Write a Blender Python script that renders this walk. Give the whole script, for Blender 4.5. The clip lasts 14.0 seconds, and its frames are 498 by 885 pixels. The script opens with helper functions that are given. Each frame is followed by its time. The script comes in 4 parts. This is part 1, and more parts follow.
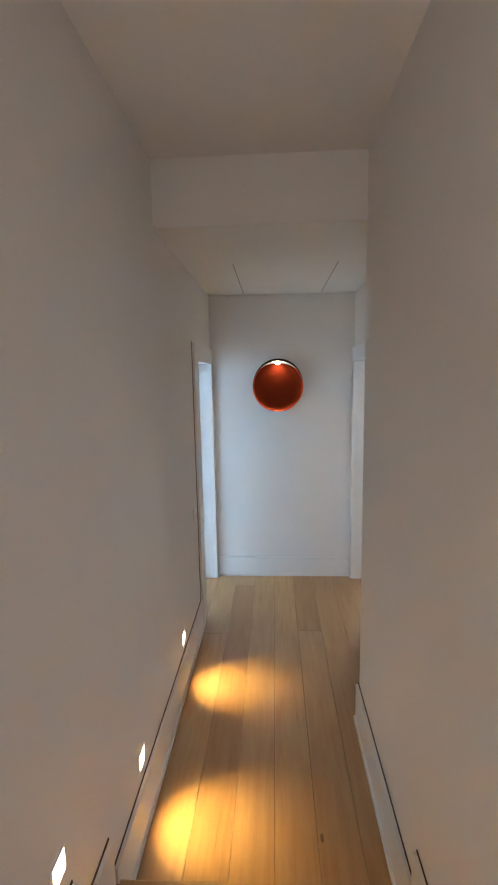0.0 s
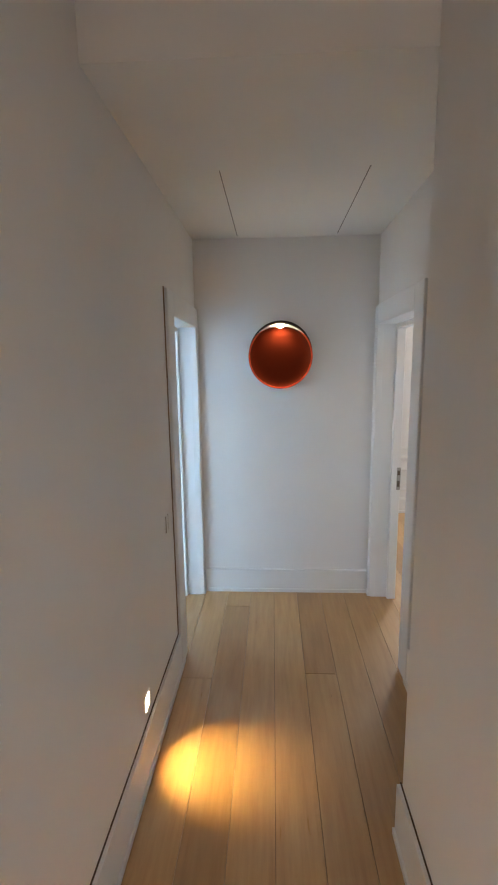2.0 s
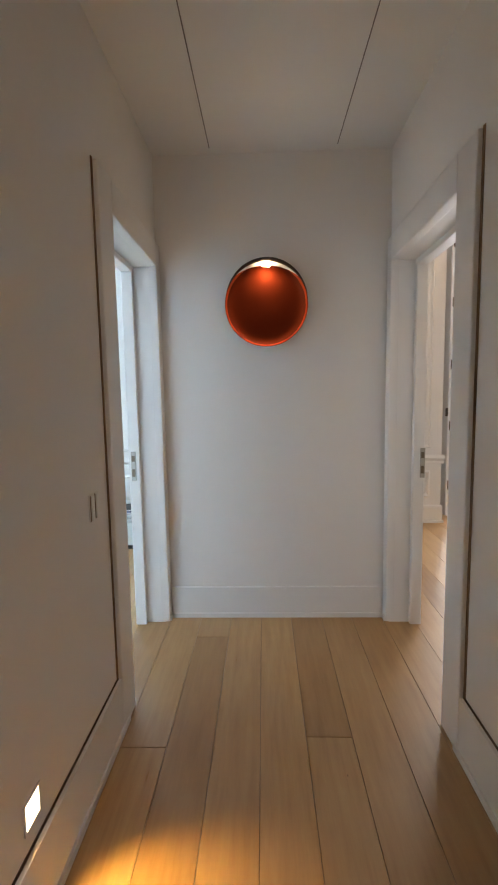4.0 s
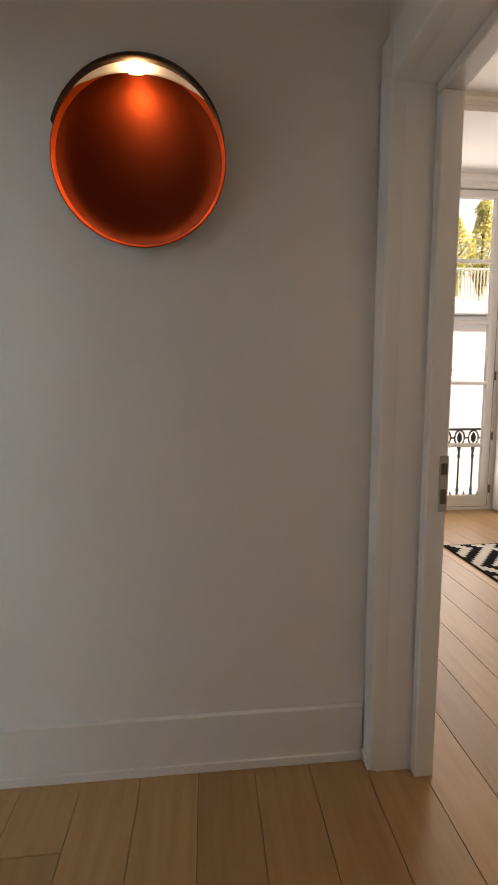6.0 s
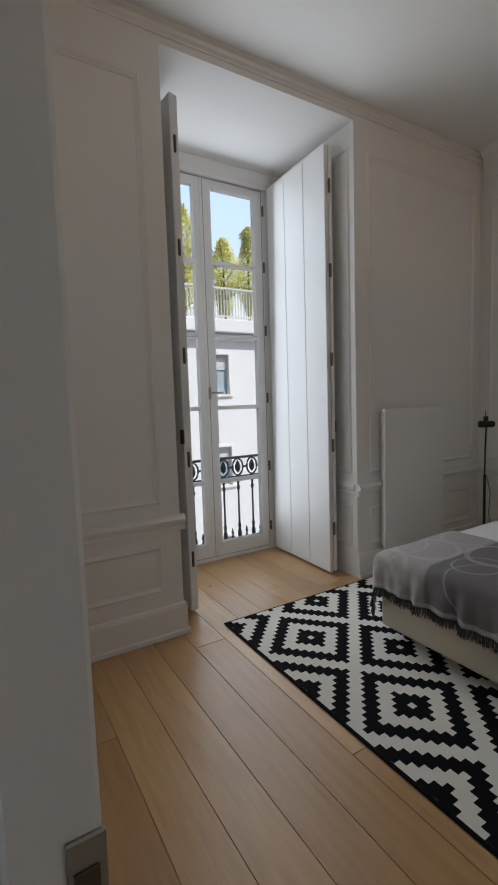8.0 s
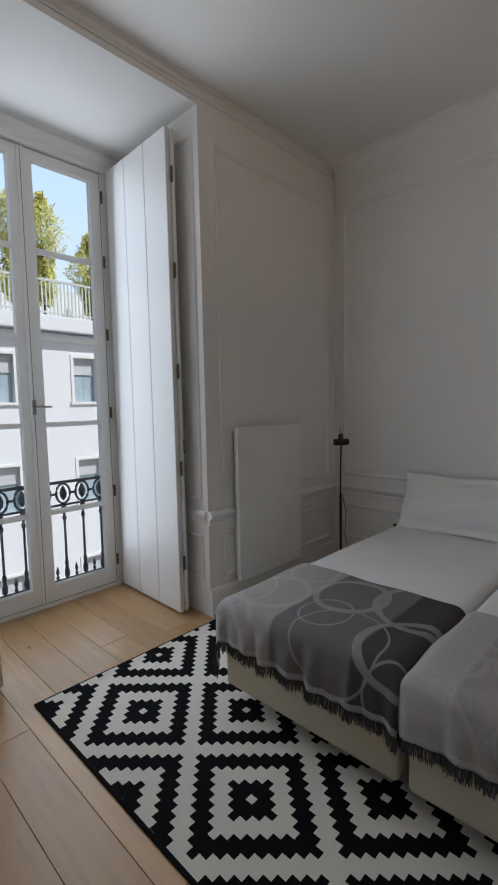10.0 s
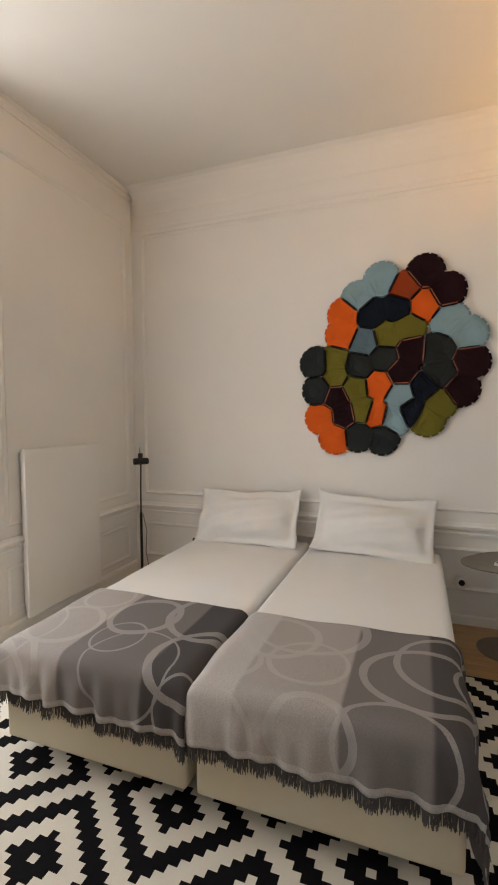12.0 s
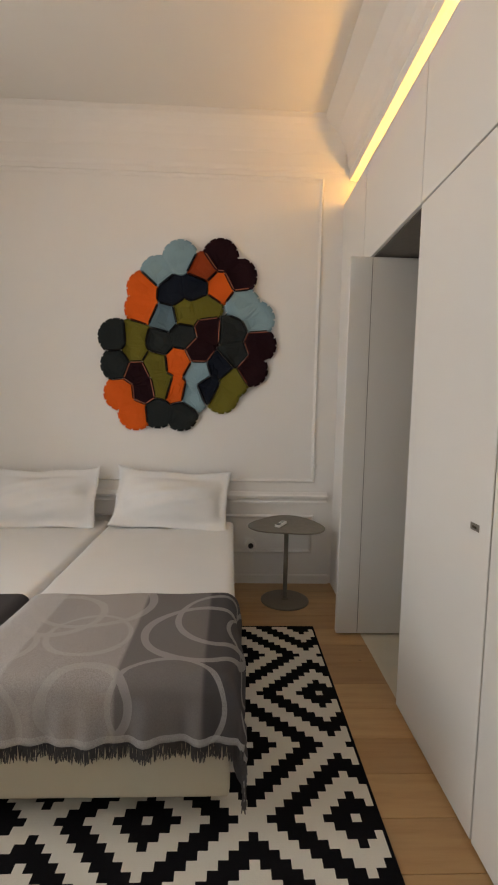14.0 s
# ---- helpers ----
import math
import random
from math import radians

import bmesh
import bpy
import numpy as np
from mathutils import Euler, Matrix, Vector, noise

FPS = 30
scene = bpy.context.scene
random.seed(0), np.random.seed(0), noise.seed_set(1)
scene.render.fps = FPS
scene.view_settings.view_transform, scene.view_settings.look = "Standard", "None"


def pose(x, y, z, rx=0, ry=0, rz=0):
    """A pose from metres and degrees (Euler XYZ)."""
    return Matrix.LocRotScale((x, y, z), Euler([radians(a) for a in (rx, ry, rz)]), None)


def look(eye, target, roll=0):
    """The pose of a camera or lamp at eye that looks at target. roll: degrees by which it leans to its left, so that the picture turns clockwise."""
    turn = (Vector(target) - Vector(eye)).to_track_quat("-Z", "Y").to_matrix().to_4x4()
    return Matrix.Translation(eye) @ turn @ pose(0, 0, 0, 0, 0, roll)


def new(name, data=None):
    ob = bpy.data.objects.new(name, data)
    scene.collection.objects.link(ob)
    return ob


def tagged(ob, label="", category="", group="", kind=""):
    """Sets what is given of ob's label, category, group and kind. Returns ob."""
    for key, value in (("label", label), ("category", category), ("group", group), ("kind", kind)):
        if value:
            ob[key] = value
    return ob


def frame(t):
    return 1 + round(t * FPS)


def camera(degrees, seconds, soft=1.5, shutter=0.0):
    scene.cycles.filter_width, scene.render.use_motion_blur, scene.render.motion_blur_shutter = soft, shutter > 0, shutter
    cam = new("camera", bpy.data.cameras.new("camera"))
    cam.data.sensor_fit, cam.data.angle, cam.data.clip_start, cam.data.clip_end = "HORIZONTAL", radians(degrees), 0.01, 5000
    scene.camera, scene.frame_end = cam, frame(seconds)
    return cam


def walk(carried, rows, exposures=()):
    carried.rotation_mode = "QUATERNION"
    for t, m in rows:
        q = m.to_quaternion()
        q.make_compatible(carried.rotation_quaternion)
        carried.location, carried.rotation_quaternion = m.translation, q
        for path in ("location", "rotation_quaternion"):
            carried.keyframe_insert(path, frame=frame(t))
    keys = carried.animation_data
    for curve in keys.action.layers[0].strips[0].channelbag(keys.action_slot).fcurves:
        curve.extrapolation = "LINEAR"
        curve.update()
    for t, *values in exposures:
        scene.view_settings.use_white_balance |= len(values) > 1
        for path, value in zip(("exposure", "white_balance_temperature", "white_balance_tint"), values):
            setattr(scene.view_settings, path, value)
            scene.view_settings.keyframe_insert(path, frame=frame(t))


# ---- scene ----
cam = camera(57.5, 14.0, soft=2.0)
PATH = [
    (0, (1.773, 0.238, 1.999), (1.661, 2.214, 1.713), -1.1),
    (0.5, (1.722, 0.487, 1.994), (1.634, 2.46, 1.677), -1.1),
    (1, (1.725, 0.73, 1.974), (1.607, 2.701, 1.656), -1.3),
    (1.5, (1.77, 0.956, 1.948), (1.635, 2.924, 1.621), -1.1),
    (2, (1.752, 1.121, 1.846), (1.647, 3.089, 1.509), -0.8),
    (2.2, (1.729, 1.147, 1.697), (1.629, 3.124, 1.412), -1.4),
    (4.3, (1.819, 2.089, 1.352), (1.761, 4.078, 1.149), -1.1),
    (4.5, (1.845, 2.23, 1.318), (1.798, 4.22, 1.121), -1.4),
    (5, (1.854, 2.589, 1.3), (1.858, 4.576, 1.078), -1.7),
    (5.5, (1.897, 2.899, 1.269), (1.944, 4.885, 1.043), -1.3),
    (6, (1.984, 3.216, 1.269), (2.171, 5.194, 1.037), -0.2),
    (6.5, (2.078, 3.54, 1.294), (2.576, 5.466, 1.085), -0.1),
    (7, (2.262, 3.799, 1.307), (3.024, 5.639, 1.125), -0.3),
    (7.2, (2.35, 3.893, 1.319), (3.195, 5.697, 1.144), -0.6),
    (9.3, (3.024, 4.384, 1.414), (4.226, 5.971, 1.222), -1.9),
    (9.5, (3.071, 4.378, 1.413), (4.329, 5.922, 1.229), -1.6),
    (10, (3.125, 4.381, 1.435), (4.555, 5.77, 1.271), -1.2),
    (10.5, (3.136, 4.363, 1.449), (4.721, 5.573, 1.3), -0.9),
    (11, (3.141, 4.328, 1.455), (4.847, 5.363, 1.318), -0.7),
    (11.5, (3.141, 4.303, 1.457), (4.939, 5.171, 1.337), -0.6),
    (12, (3.125, 4.28, 1.47), (4.996, 4.979, 1.361), -0.4),
    (12.5, (3.11, 4.255, 1.468), (5.038, 4.776, 1.37), -0.1),
    (13, (3.087, 4.221, 1.478), (5.058, 4.543, 1.37), 0.3),
    (13.5, (3.079, 4.186, 1.449), (5.072, 4.304, 1.324), 0.9),
    (14, (3.134, 4.143, 1.411), (5.125, 4.068, 1.236), 1.2),
]
EXPOSURES = [(0.0, 1.7, 6100, 14), (2.2, 1.7, 6200, 14), (4.5, 1.05, 7600, 22), (5.0, 0.65, 8200, 25), (5.5, 0.4, 8800, 26), (6.0, 0.5, 8700, 25), (6.5, 0.75, 7800, 20), (7.2, 0.15, 6900, 16),
             (8.6, -0.15, 6100, 12), (9.5, -0.05, 6100, 13), (10.0, -0.2, 6100, 13), (10.5, 0.2, 6500, 15), (11.5, 0.9, 7400, 17), (12.5, 1.1, 7500, 17), (14.0, 0.85, 7500, 17)]
walk(cam, [(t, look(eye, target, roll)) for t, eye, target, roll in PATH], EXPOSURES)

# ---- world, sun and large lights ----
world = bpy.data.worlds.new("sky")
scene.world = world
world.use_nodes = True
_sky = world.node_tree.nodes.new("ShaderNodeTexSky")
_sky.sky_type = 'NISHITA'
_sky.sun_disc = False
_sky.sun_elevation = radians(52)
_sky.sun_rotation = radians(150)
_sky.dust_density, _sky.air_density = 4.0, 1.2
world.node_tree.links.new(_sky.outputs[0], world.node_tree.nodes["Background"].inputs[0])
world.node_tree.nodes["Background"].inputs[1].default_value = 0.075


def lamp_light(name, kind, m, energy, color, **more):
    data = bpy.data.lights.new(name, kind)
    data.energy, data.color = energy, color
    if kind == 'AREA':
        data.shape, data.size, data.size_y = 'RECTANGLE', more["size"], more["size_y"]
        data.spread = more.get("spread", math.pi)
    elif kind == 'SPOT':
        data.spot_size, data.spot_blend, data.shadow_soft_size = radians(more["cone"]), more.get("blend", 0.6), more.get("soft", 0.02)
    elif kind == 'SUN':
        data.angle = radians(more["angle"])
    else:
        data.shadow_soft_size = more.get("soft", 0.02)
    ob = new(name, data)
    ob.matrix_world = m
    return ob


# the sun stands behind this house and lights the front across the street
lamp_light("sun", 'SUN', look((0, 0, 30), (-9.2, 16, 5)), 4.2, (1.0, 0.97, 0.92), angle=0.6)
# open sky over the street, standing just inside the glass of the two tall windows
lamp_light("sky_light", 'AREA', look((4.36, 7.57, 1.75), (4.36, 3.0, 1.6)), 15.5, (0.84, 0.93, 1.0), size=1.12, size_y=2.9)
lamp_light("sky_light", 'AREA', look((4.36, 6.655, 1.72), (4.40, 3.0, 1.70)), 9.5, (0.88, 0.95, 1.0), size=1.36, size_y=3.0)
lamp_light("sky_light", 'AREA', look((-0.85, 6.66, 1.9), (-2.0, 3.0, 0.9)), 125, (0.44, 0.71, 1.0), size=1.4, size_y=2.6, spread=radians(98))
# added warm fill at the unseen corridor end; no lamp is known there
lamp_light("corridor_fill_light", 'AREA', look((1.75, -1.32, 1.95), (1.75, 0.5, 0.0)), 0.25, (1.0, 0.58, 0.30), size=0.8, size_y=1.5, spread=radians(120))

# ---- materials ----


class Nodes:
    """A small builder of shader nodes."""

    def __init__(self, name):
        self.mat = bpy.data.materials.new(name)
        self.mat.use_nodes = True
        self.tree = self.mat.node_tree
        self.bsdf = self.tree.nodes["Principled BSDF"]
        self._at = None

    def node(self, kind, **values):
        n = self.tree.nodes.new(kind)
        for key, value in values.items():
            if key in n.inputs:
                if hasattr(value, "is_linked"):
                    self.tree.links.new(value, n.inputs[key])
                else:
                    n.inputs[key].default_value = value
        return n

    def put(self, value, socket):
        if hasattr(value, "is_linked"):
            self.tree.links.new(value, socket)
        else:
            socket.default_value = value

    def math(self, op, a, b=0.0, c=0.0):
        n = self.tree.nodes.new("ShaderNodeMath")
        n.operation = op
        self.put(a, n.inputs[0]), self.put(b, n.inputs[1]), self.put(c, n.inputs[2])
        return n.outputs[0]

    def coords(self):
        if self._at is None:
            tc = self.tree.nodes.new("ShaderNodeTexCoord")
            self._at = tc.outputs["Object"]
        return self._at

    def xyz(self, vector=None):
        n = self.tree.nodes.new("ShaderNodeSeparateXYZ")
        self.put(vector if vector is not None else self.coords(), n.inputs[0])
        return n.outputs[0], n.outputs[1], n.outputs[2]

    def scaled(self, scale, vector=None, shift=None):
        n = self.tree.nodes.new("ShaderNodeMapping")
        self.put(vector if vector is not None else self.coords(), n.inputs["Vector"])
        n.inputs["Scale"].default_value = scale
        if shift is not None:
            self.put(shift, n.inputs["Location"])
        return n.outputs[0]

    def noise(self, scale, detail=3.0, vector=None, rough=0.55):
        n = self.tree.nodes.new("ShaderNodeTexNoise")
        self.put(vector if vector is not None else self.coords(), n.inputs["Vector"])
        n.inputs["Scale"].default_value, n.inputs["Detail"].default_value, n.inputs["Roughness"].default_value = scale, detail, rough
        return n.outputs[0]

    def ramp(self, fac, stops):
        n = self.tree.nodes.new("ShaderNodeValToRGB")
        self.put(fac, n.inputs[0])
        els = n.color_ramp.elements
        els[0].position, els[0].color = stops[0][0], (*stops[0][1], 1)
        els[1].position, els[1].color = stops[-1][0], (*stops[-1][1], 1)
        for at, color in stops[1:-1]:
            els.new(at).color = (*color, 1)
        return n.outputs[0]

    def mix(self, fac, a, b, blend='MIX'):
        n = self.tree.nodes.new("ShaderNodeMix")
        n.data_type, n.blend_type = 'RGBA', blend
        self.put(fac, n.inputs[0])
        for value, socket in ((a, n.inputs[6]), (b, n.inputs[7])):
            self.put((*value, 1) if isinstance(value, tuple) and len(value) == 3 else value, socket)
        return n.outputs[2]

    def bump(self, height, strength=0.2, distance=0.01):
        n = self.tree.nodes.new("ShaderNodeBump")
        n.inputs["Strength"].default_value, n.inputs["Distance"].default_value = strength, distance
        self.put(height, n.inputs["Height"])
        self.tree.links.new(n.outputs[0], self.bsdf.inputs["Normal"])

    def set(self, color=None, rough=None, metal=None, **more):
        for key, value in (("Base Color", color), ("Roughness", rough), ("Metallic", metal), *more.items()):
            if value is not None:
                self.put((*value, 1) if isinstance(value, tuple) and len(value) == 3 else value, self.bsdf.inputs[key])
        return self.mat


def paint(name, color, rough=0.6, wear=0.05, grain=0.06):
    n = Nodes(name)
    dark = tuple(c * (1 - wear) for c in color)
    col = n.mix(n.ramp(n.noise(1.3, 4), [(0.35, (0, 0, 0)), (0.7, (1, 1, 1))]), dark, color)
    fine = n.noise(260, 2)
    n.bump(n.math('ADD', fine, n.math('MULTIPLY', n.noise(14, 3), 1.5)), grain, 0.002)
    return n.set(col, n.math('ADD', n.math('MULTIPLY', n.noise(5, 3), 0.16), rough - 0.08))


def plain(name, color, rough=0.5, metal=0.0, spread=0.12, scale=30, bump=0.05, **more):
    n = Nodes(name)
    low, high = tuple(c * (1 - spread) for c in color), tuple(min(1, c * (1 + spread)) for c in color)
    f = n.noise(scale, 4)
    n.bump(f, bump, 0.003)
    return n.set(n.mix(f, low, high), n.math('ADD', n.math('MULTIPLY', n.noise(scale * 0.4, 3), 0.2), rough - 0.1), metal, **more)


def cloth(name, color, spread=0.06, weave=900, wrinkle=0.25):
    n = Nodes(name)
    low = tuple(c * (1 - spread) for c in color)
    f = n.noise(6, 4)
    n.bump(n.math('ADD', n.math('MULTIPLY', n.noise(weave, 1), 0.12), n.noise(11, 5)), wrinkle, 0.01)
    return n.set(n.mix(f, low, color), 0.9, 0.0, **{"Specular IOR Level": 0.12})


def oak(name="oiled_oak"):
    n = Nodes(name)
    info = n.tree.nodes.new("ShaderNodeObjectInfo")
    geo = n.tree.nodes.new("ShaderNodeNewGeometry")
    rnd = info.outputs["Random"]
    comb = n.tree.nodes.new("ShaderNodeCombineXYZ")
    n.put(n.math('MULTIPLY', rnd, 37.0), comb.inputs[0]), n.put(n.math('MULTIPLY', rnd, 91.0), comb.inputs[1])
    place = geo.outputs["Position"]
    long = n.scaled((9.0, 0.75, 1.0), place, comb.outputs[0])
    grain = n.noise(3.2, 6, long, 0.62)
    fibre = n.noise(34, 3, n.scaled((9.0, 0.35, 1.0), place, comb.outputs[0]))
    tone = n.ramp(grain, [(0.25, (0.43, 0.25, 0.108)), (0.5, (0.515, 0.315, 0.145)), (0.78, (0.58, 0.375, 0.18))])
    shade = n.ramp(rnd, [(0.0, (0.82, 0.78, 0.74)), (0.5, (0.97, 0.96, 0.95)), (1.0, (1.10, 1.10, 1.09))])
    col = n.mix(1.0, tone, shade, 'MULTIPLY')
    col = n.mix(n.math('MULTIPLY', fibre, 0.16), col, (0.30, 0.17, 0.08))
    vor = n.tree.nodes.new("ShaderNodeTexVoronoi")
    n.put(n.scaled((2.3, 0.9, 1.0), place, comb.outputs[0]), vor.inputs["Vector"])
    vor.inputs["Scale"].default_value = 1.6
    knot = n.math('LESS_THAN', vor.outputs["Distance"], 0.035)
    col = n.mix(n.math('MULTIPLY', knot, 0.75), col, (0.12, 0.065, 0.03))
    n.bump(n.math('ADD', n.math('MULTIPLY', fibre, 0.5), grain), 0.10, 0.003)
    return n.set(col, n.math('ADD', n.math('MULTIPLY', grain, 0.18), 0.22))


def glass_material(name, tint=(0.97, 0.99, 0.98)):
    n = Nodes(name)
    return n.set(tint, 0.02, 0.0, **{"Transmission Weight": 1.0, "IOR": 1.02})


def rug_material():
    n = Nodes("flatwoven_rug")
    x, y, _ = n.xyz()
    u, v = n.math('DIVIDE', x, 1 / 3), n.math('DIVIDE', n.math('SUBTRACT', y, 0.088), 0.353)

    def cell(du, dv):
        """Steps round the diamond's middle, which lies at whole numbers of one parity."""
        a, b = n.math('MULTIPLY', n.math('ADD', u, du), 0.5), n.math('MULTIPLY', n.math('ADD', v, dv), 0.5)
        off = lambda q: n.math('MULTIPLY', n.math('ABSOLUTE', n.math('SUBTRACT', q, n.math('ROUND', q))), 2.0)
        step = lambda q: n.math('DIVIDE', n.math('FLOOR', n.math('ADD', n.math('MULTIPLY', q, 11.0), 0.5)), 11.0)
        return n.math('ADD', step(off(a)), step(off(b)))
    d = n.math('MINIMUM', cell(0.0, 0.0), cell(1.0, 1.0))
    ring = lambda lo, hi: n.math('MULTIPLY', n.math('GREATER_THAN', d, lo), n.math('LESS_THAN', d, hi))
    black = n.math('MAXIMUM', ring(0.05, 0.32), ring(0.58, 0.86))
    edge = n.math('MAXIMUM', n.math('GREATER_THAN', n.math('ABSOLUTE', n.math('SUBTRACT', x, 1.0)), 0.985),
                  n.math('GREATER_THAN', n.math('ABSOLUTE', n.math('SUBTRACT', y, 1.5)), 1.487))
    black = n.math('MAXIMUM', black, edge)
    fleck = n.noise(420, 2)
    white = n.mix(fleck, (0.60, 0.57, 0.50), (0.74, 0.71, 0.64))
    dark = n.mix(fleck, (0.004, 0.004, 0.005), (0.010, 0.0095, 0.011))
    wave = n.tree.nodes.new("ShaderNodeTexWave")
    wave.inputs["Scale"].default_value = 55
    n.put(n.coords(), wave.inputs["Vector"])
    n.bump(n.math('ADD', n.math('MULTIPLY', wave.outputs["Fac"], 0.4), fleck), 0.2, 0.002)
    return n.set(n.mix(black, white, dark), 0.95, 0.0, **{"Specular IOR Level": 0.08})


def blanket_material(name, seed, b1, b2):
    """Grey woven throw: broad bands of tone with pale overlapping rings."""
    n = Nodes(name)
    uv = n.tree.nodes.new("ShaderNodeUVMap")
    along, y, _ = n.xyz(uv.outputs[0])
    x, side = n.math('MULTIPLY', along, 0.82), n.math('MULTIPLY', y, 1.22)
    rng = random.Random(seed)
    deep, middle, light, pale = (0.070, 0.066, 0.070), (0.20, 0.185, 0.183), (0.44, 0.41, 0.395), (0.56, 0.545, 0.54)
    band = n.ramp(y, [(0.0, deep), (b1 - 0.005, deep), (b1 + 0.005, middle), (b2 - 0.005, middle), (b2 + 0.005, light), (0.82, light), (0.83, pale), (1.0, pale)])
    rings = None
    wander = n.noise(5.0, 1)
    for k in range(12):
        cx, cy = 0.82 * (k % 3 + rng.uniform(0.1, 0.9)) / 3, 1.22 * (k // 3 + rng.uniform(0.1, 0.9)) / 4
        r, w = rng.uniform(0.11, 0.24), rng.choice((0.006, 0.009, 0.014, 0.019))
        dx, dy = n.math('SUBTRACT', x, cx), n.math('SUBTRACT', side, cy)
        dist = n.math('SQRT', n.math('ADD', n.math('MULTIPLY', dx, dx), n.math('MULTIPLY', n.math('MULTIPLY', dy, dy), rng.uniform(0.8, 1.5))))
        width = n.math('MULTIPLY', n.math('ADD', n.math('MULTIPLY', wander, 1.3), 0.35), w)
        one = n.math('LESS_THAN', n.math('ABSOLUTE', n.math('SUBTRACT', dist, r)), width)
        rings = one if rings is None else n.math('MAXIMUM', rings, one)
    fleck = n.ramp(n.noise(260, 3), [(0.3, (0, 0, 0)), (0.7, (1, 1, 1))])
    col = n.mix(n.math('MULTIPLY', rings, n.math('ADD', n.math('MULTIPLY', fleck, 0.42), 0.22)), band, (0.60, 0.585, 0.57))
    hem = n.math('GREATER_THAN', along, 0.968)
    col = n.mix(n.math('MULTIPLY', hem, 0.6), col, (0.62, 0.61, 0.60))
    col = n.mix(n.math('MULTIPLY', fleck, 0.4), col, (0.10, 0.095, 0.095))
    n.bump(n.math('ADD', n.noise(700, 1), n.noise(30, 3)), 0.3, 0.004)
    return n.set(col, 0.95, 0.0, **{"Specular IOR Level": 0.1})


def glow(name, color, strength):
    n = Nodes(name)
    return n.set(color, 0.5, 0.0, **{"Emission Color": color, "Emission Strength": strength})


M_WALL = paint("warm_white_wall_paint", (0.83, 0.81, 0.78), 0.75, 0.035, 0.05)
M_CEIL = paint("ceiling_paint", (0.82, 0.80, 0.76), 0.85, 0.03, 0.04)
M_TRIM = paint("white_trim_gloss", (0.83, 0.82, 0.80), 0.38, 0.04, 0.04)
M_DOOR = paint("wardrobe_lacquer", (0.79, 0.78, 0.75), 0.42, 0.02, 0.02)
M_SEAM = plain("grey_seam", (0.22, 0.20, 0.18), 0.9)
M_GROOVE = plain("brown_shadow_groove", (0.24, 0.15, 0.085), 0.9)
M_GAP = plain("shadow_gap", (0.085, 0.055, 0.036), 0.9)
M_OAK = oak()
M_RUG = rug_material()
M_GLASS = glass_material("window_glass")
M_STEEL = plain("brushed_steel", (0.36, 0.34, 0.31), 0.38, 1.0, 0.08, 90)
M_BRONZE = plain("dark_bronze_hinge", (0.13, 0.10, 0.07), 0.45, 0.8)
M_BLACK = plain("black_metal", (0.015, 0.014, 0.014), 0.4, 0.3)
M_IRON = plain("grey_painted_cast_iron", (0.09, 0.11, 0.12), 0.5, 0.2, 0.25, 20, 0.2)
M_SHEET = cloth("white_cotton", (0.83, 0.83, 0.82), 0.05)
M_BEDBASE = cloth("cream_upholstery", (0.62, 0.56, 0.43), 0.07, 600, 0.1)
M_TAUPE = plain("taupe_lacquered_metal", (0.18, 0.155, 0.125), 0.4, 0.3, 0.08, 60)
M_MARBLE = plain("cream_stone_tile", (0.66, 0.60, 0.48), 0.3, 0.0, 0.10, 6)
M_FACADE = plain("white_render", (0.77, 0.80, 0.83), 0.9, 0.0, 0.04, 2.5, 0.1)
M_PLASTIC = plain("white_plastic", (0.80, 0.79, 0.76), 0.4, 0.0, 0.03)
M_PAPERBLUE = plain("book_cover", (0.06, 0.10, 0.19), 0.5)
M_LACQUER = plain("pale_grey_lacquer", (0.60, 0.64, 0.62), 0.25, 0.0, 0.03, 8, 0.01)
M_COPPER = plain("copper_red_lacquer", (0.085, 0.0095, 0.0013), 0.55, 0.9, 0.06, 12, 0.01)
# the dish's rim, its catch of lamplight put into a brighter colour
M_RIM_LIT = plain("lit_copper_rim", (0.55, 0.075, 0.014), 0.45, 0.8, 0.06, 12, 0.01)
M_BROWN = plain("dark_brown_lacquer", (0.028, 0.012, 0.007), 0.55, 0.1)

# ---- mesh helpers ----


def box(bm, x0, x1, y0, y1, z0, z1):
    v = [bm.verts.new((x, y, z)) for x in (x0, x1) for y in (y0, y1) for z in (z0, z1)]
    for f in ((0, 1, 3, 2), (4, 6, 7, 5), (0, 4, 5, 1), (2, 3, 7, 6), (0, 2, 6, 4), (1, 5, 7, 3)):
        bm.faces.new([v[i] for i in f])
    return v


def boxes(*rows):
    bm = bmesh.new()
    for row in rows:
        box(bm, *row)
    return bm


def soft_box(x0, x1, y0, y1, z0, z1, r=0.01, segments=2):
    bm = boxes((x0, x1, y0, y1, z0, z1))
    bmesh.ops.bevel(bm, geom=bm.edges[:], offset=r, segments=segments, affect='EDGES', profile=0.6)
    return bm


def part(name, bm, material, parent=None, label="", smooth=False):
    """Links a bmesh as one mesh object, under a thing or a part if one is given."""
    bmesh.ops.recalc_face_normals(bm, faces=bm.faces[:])
    me = bpy.data.meshes.new(name)
    bm.to_mesh(me)
    bm.free()
    me.materials.append(material)
    if smooth:
        for p in me.polygons:
            p.use_smooth = True
    ob = new(name, me)
    ob.parent = parent
    return tagged(ob, label)


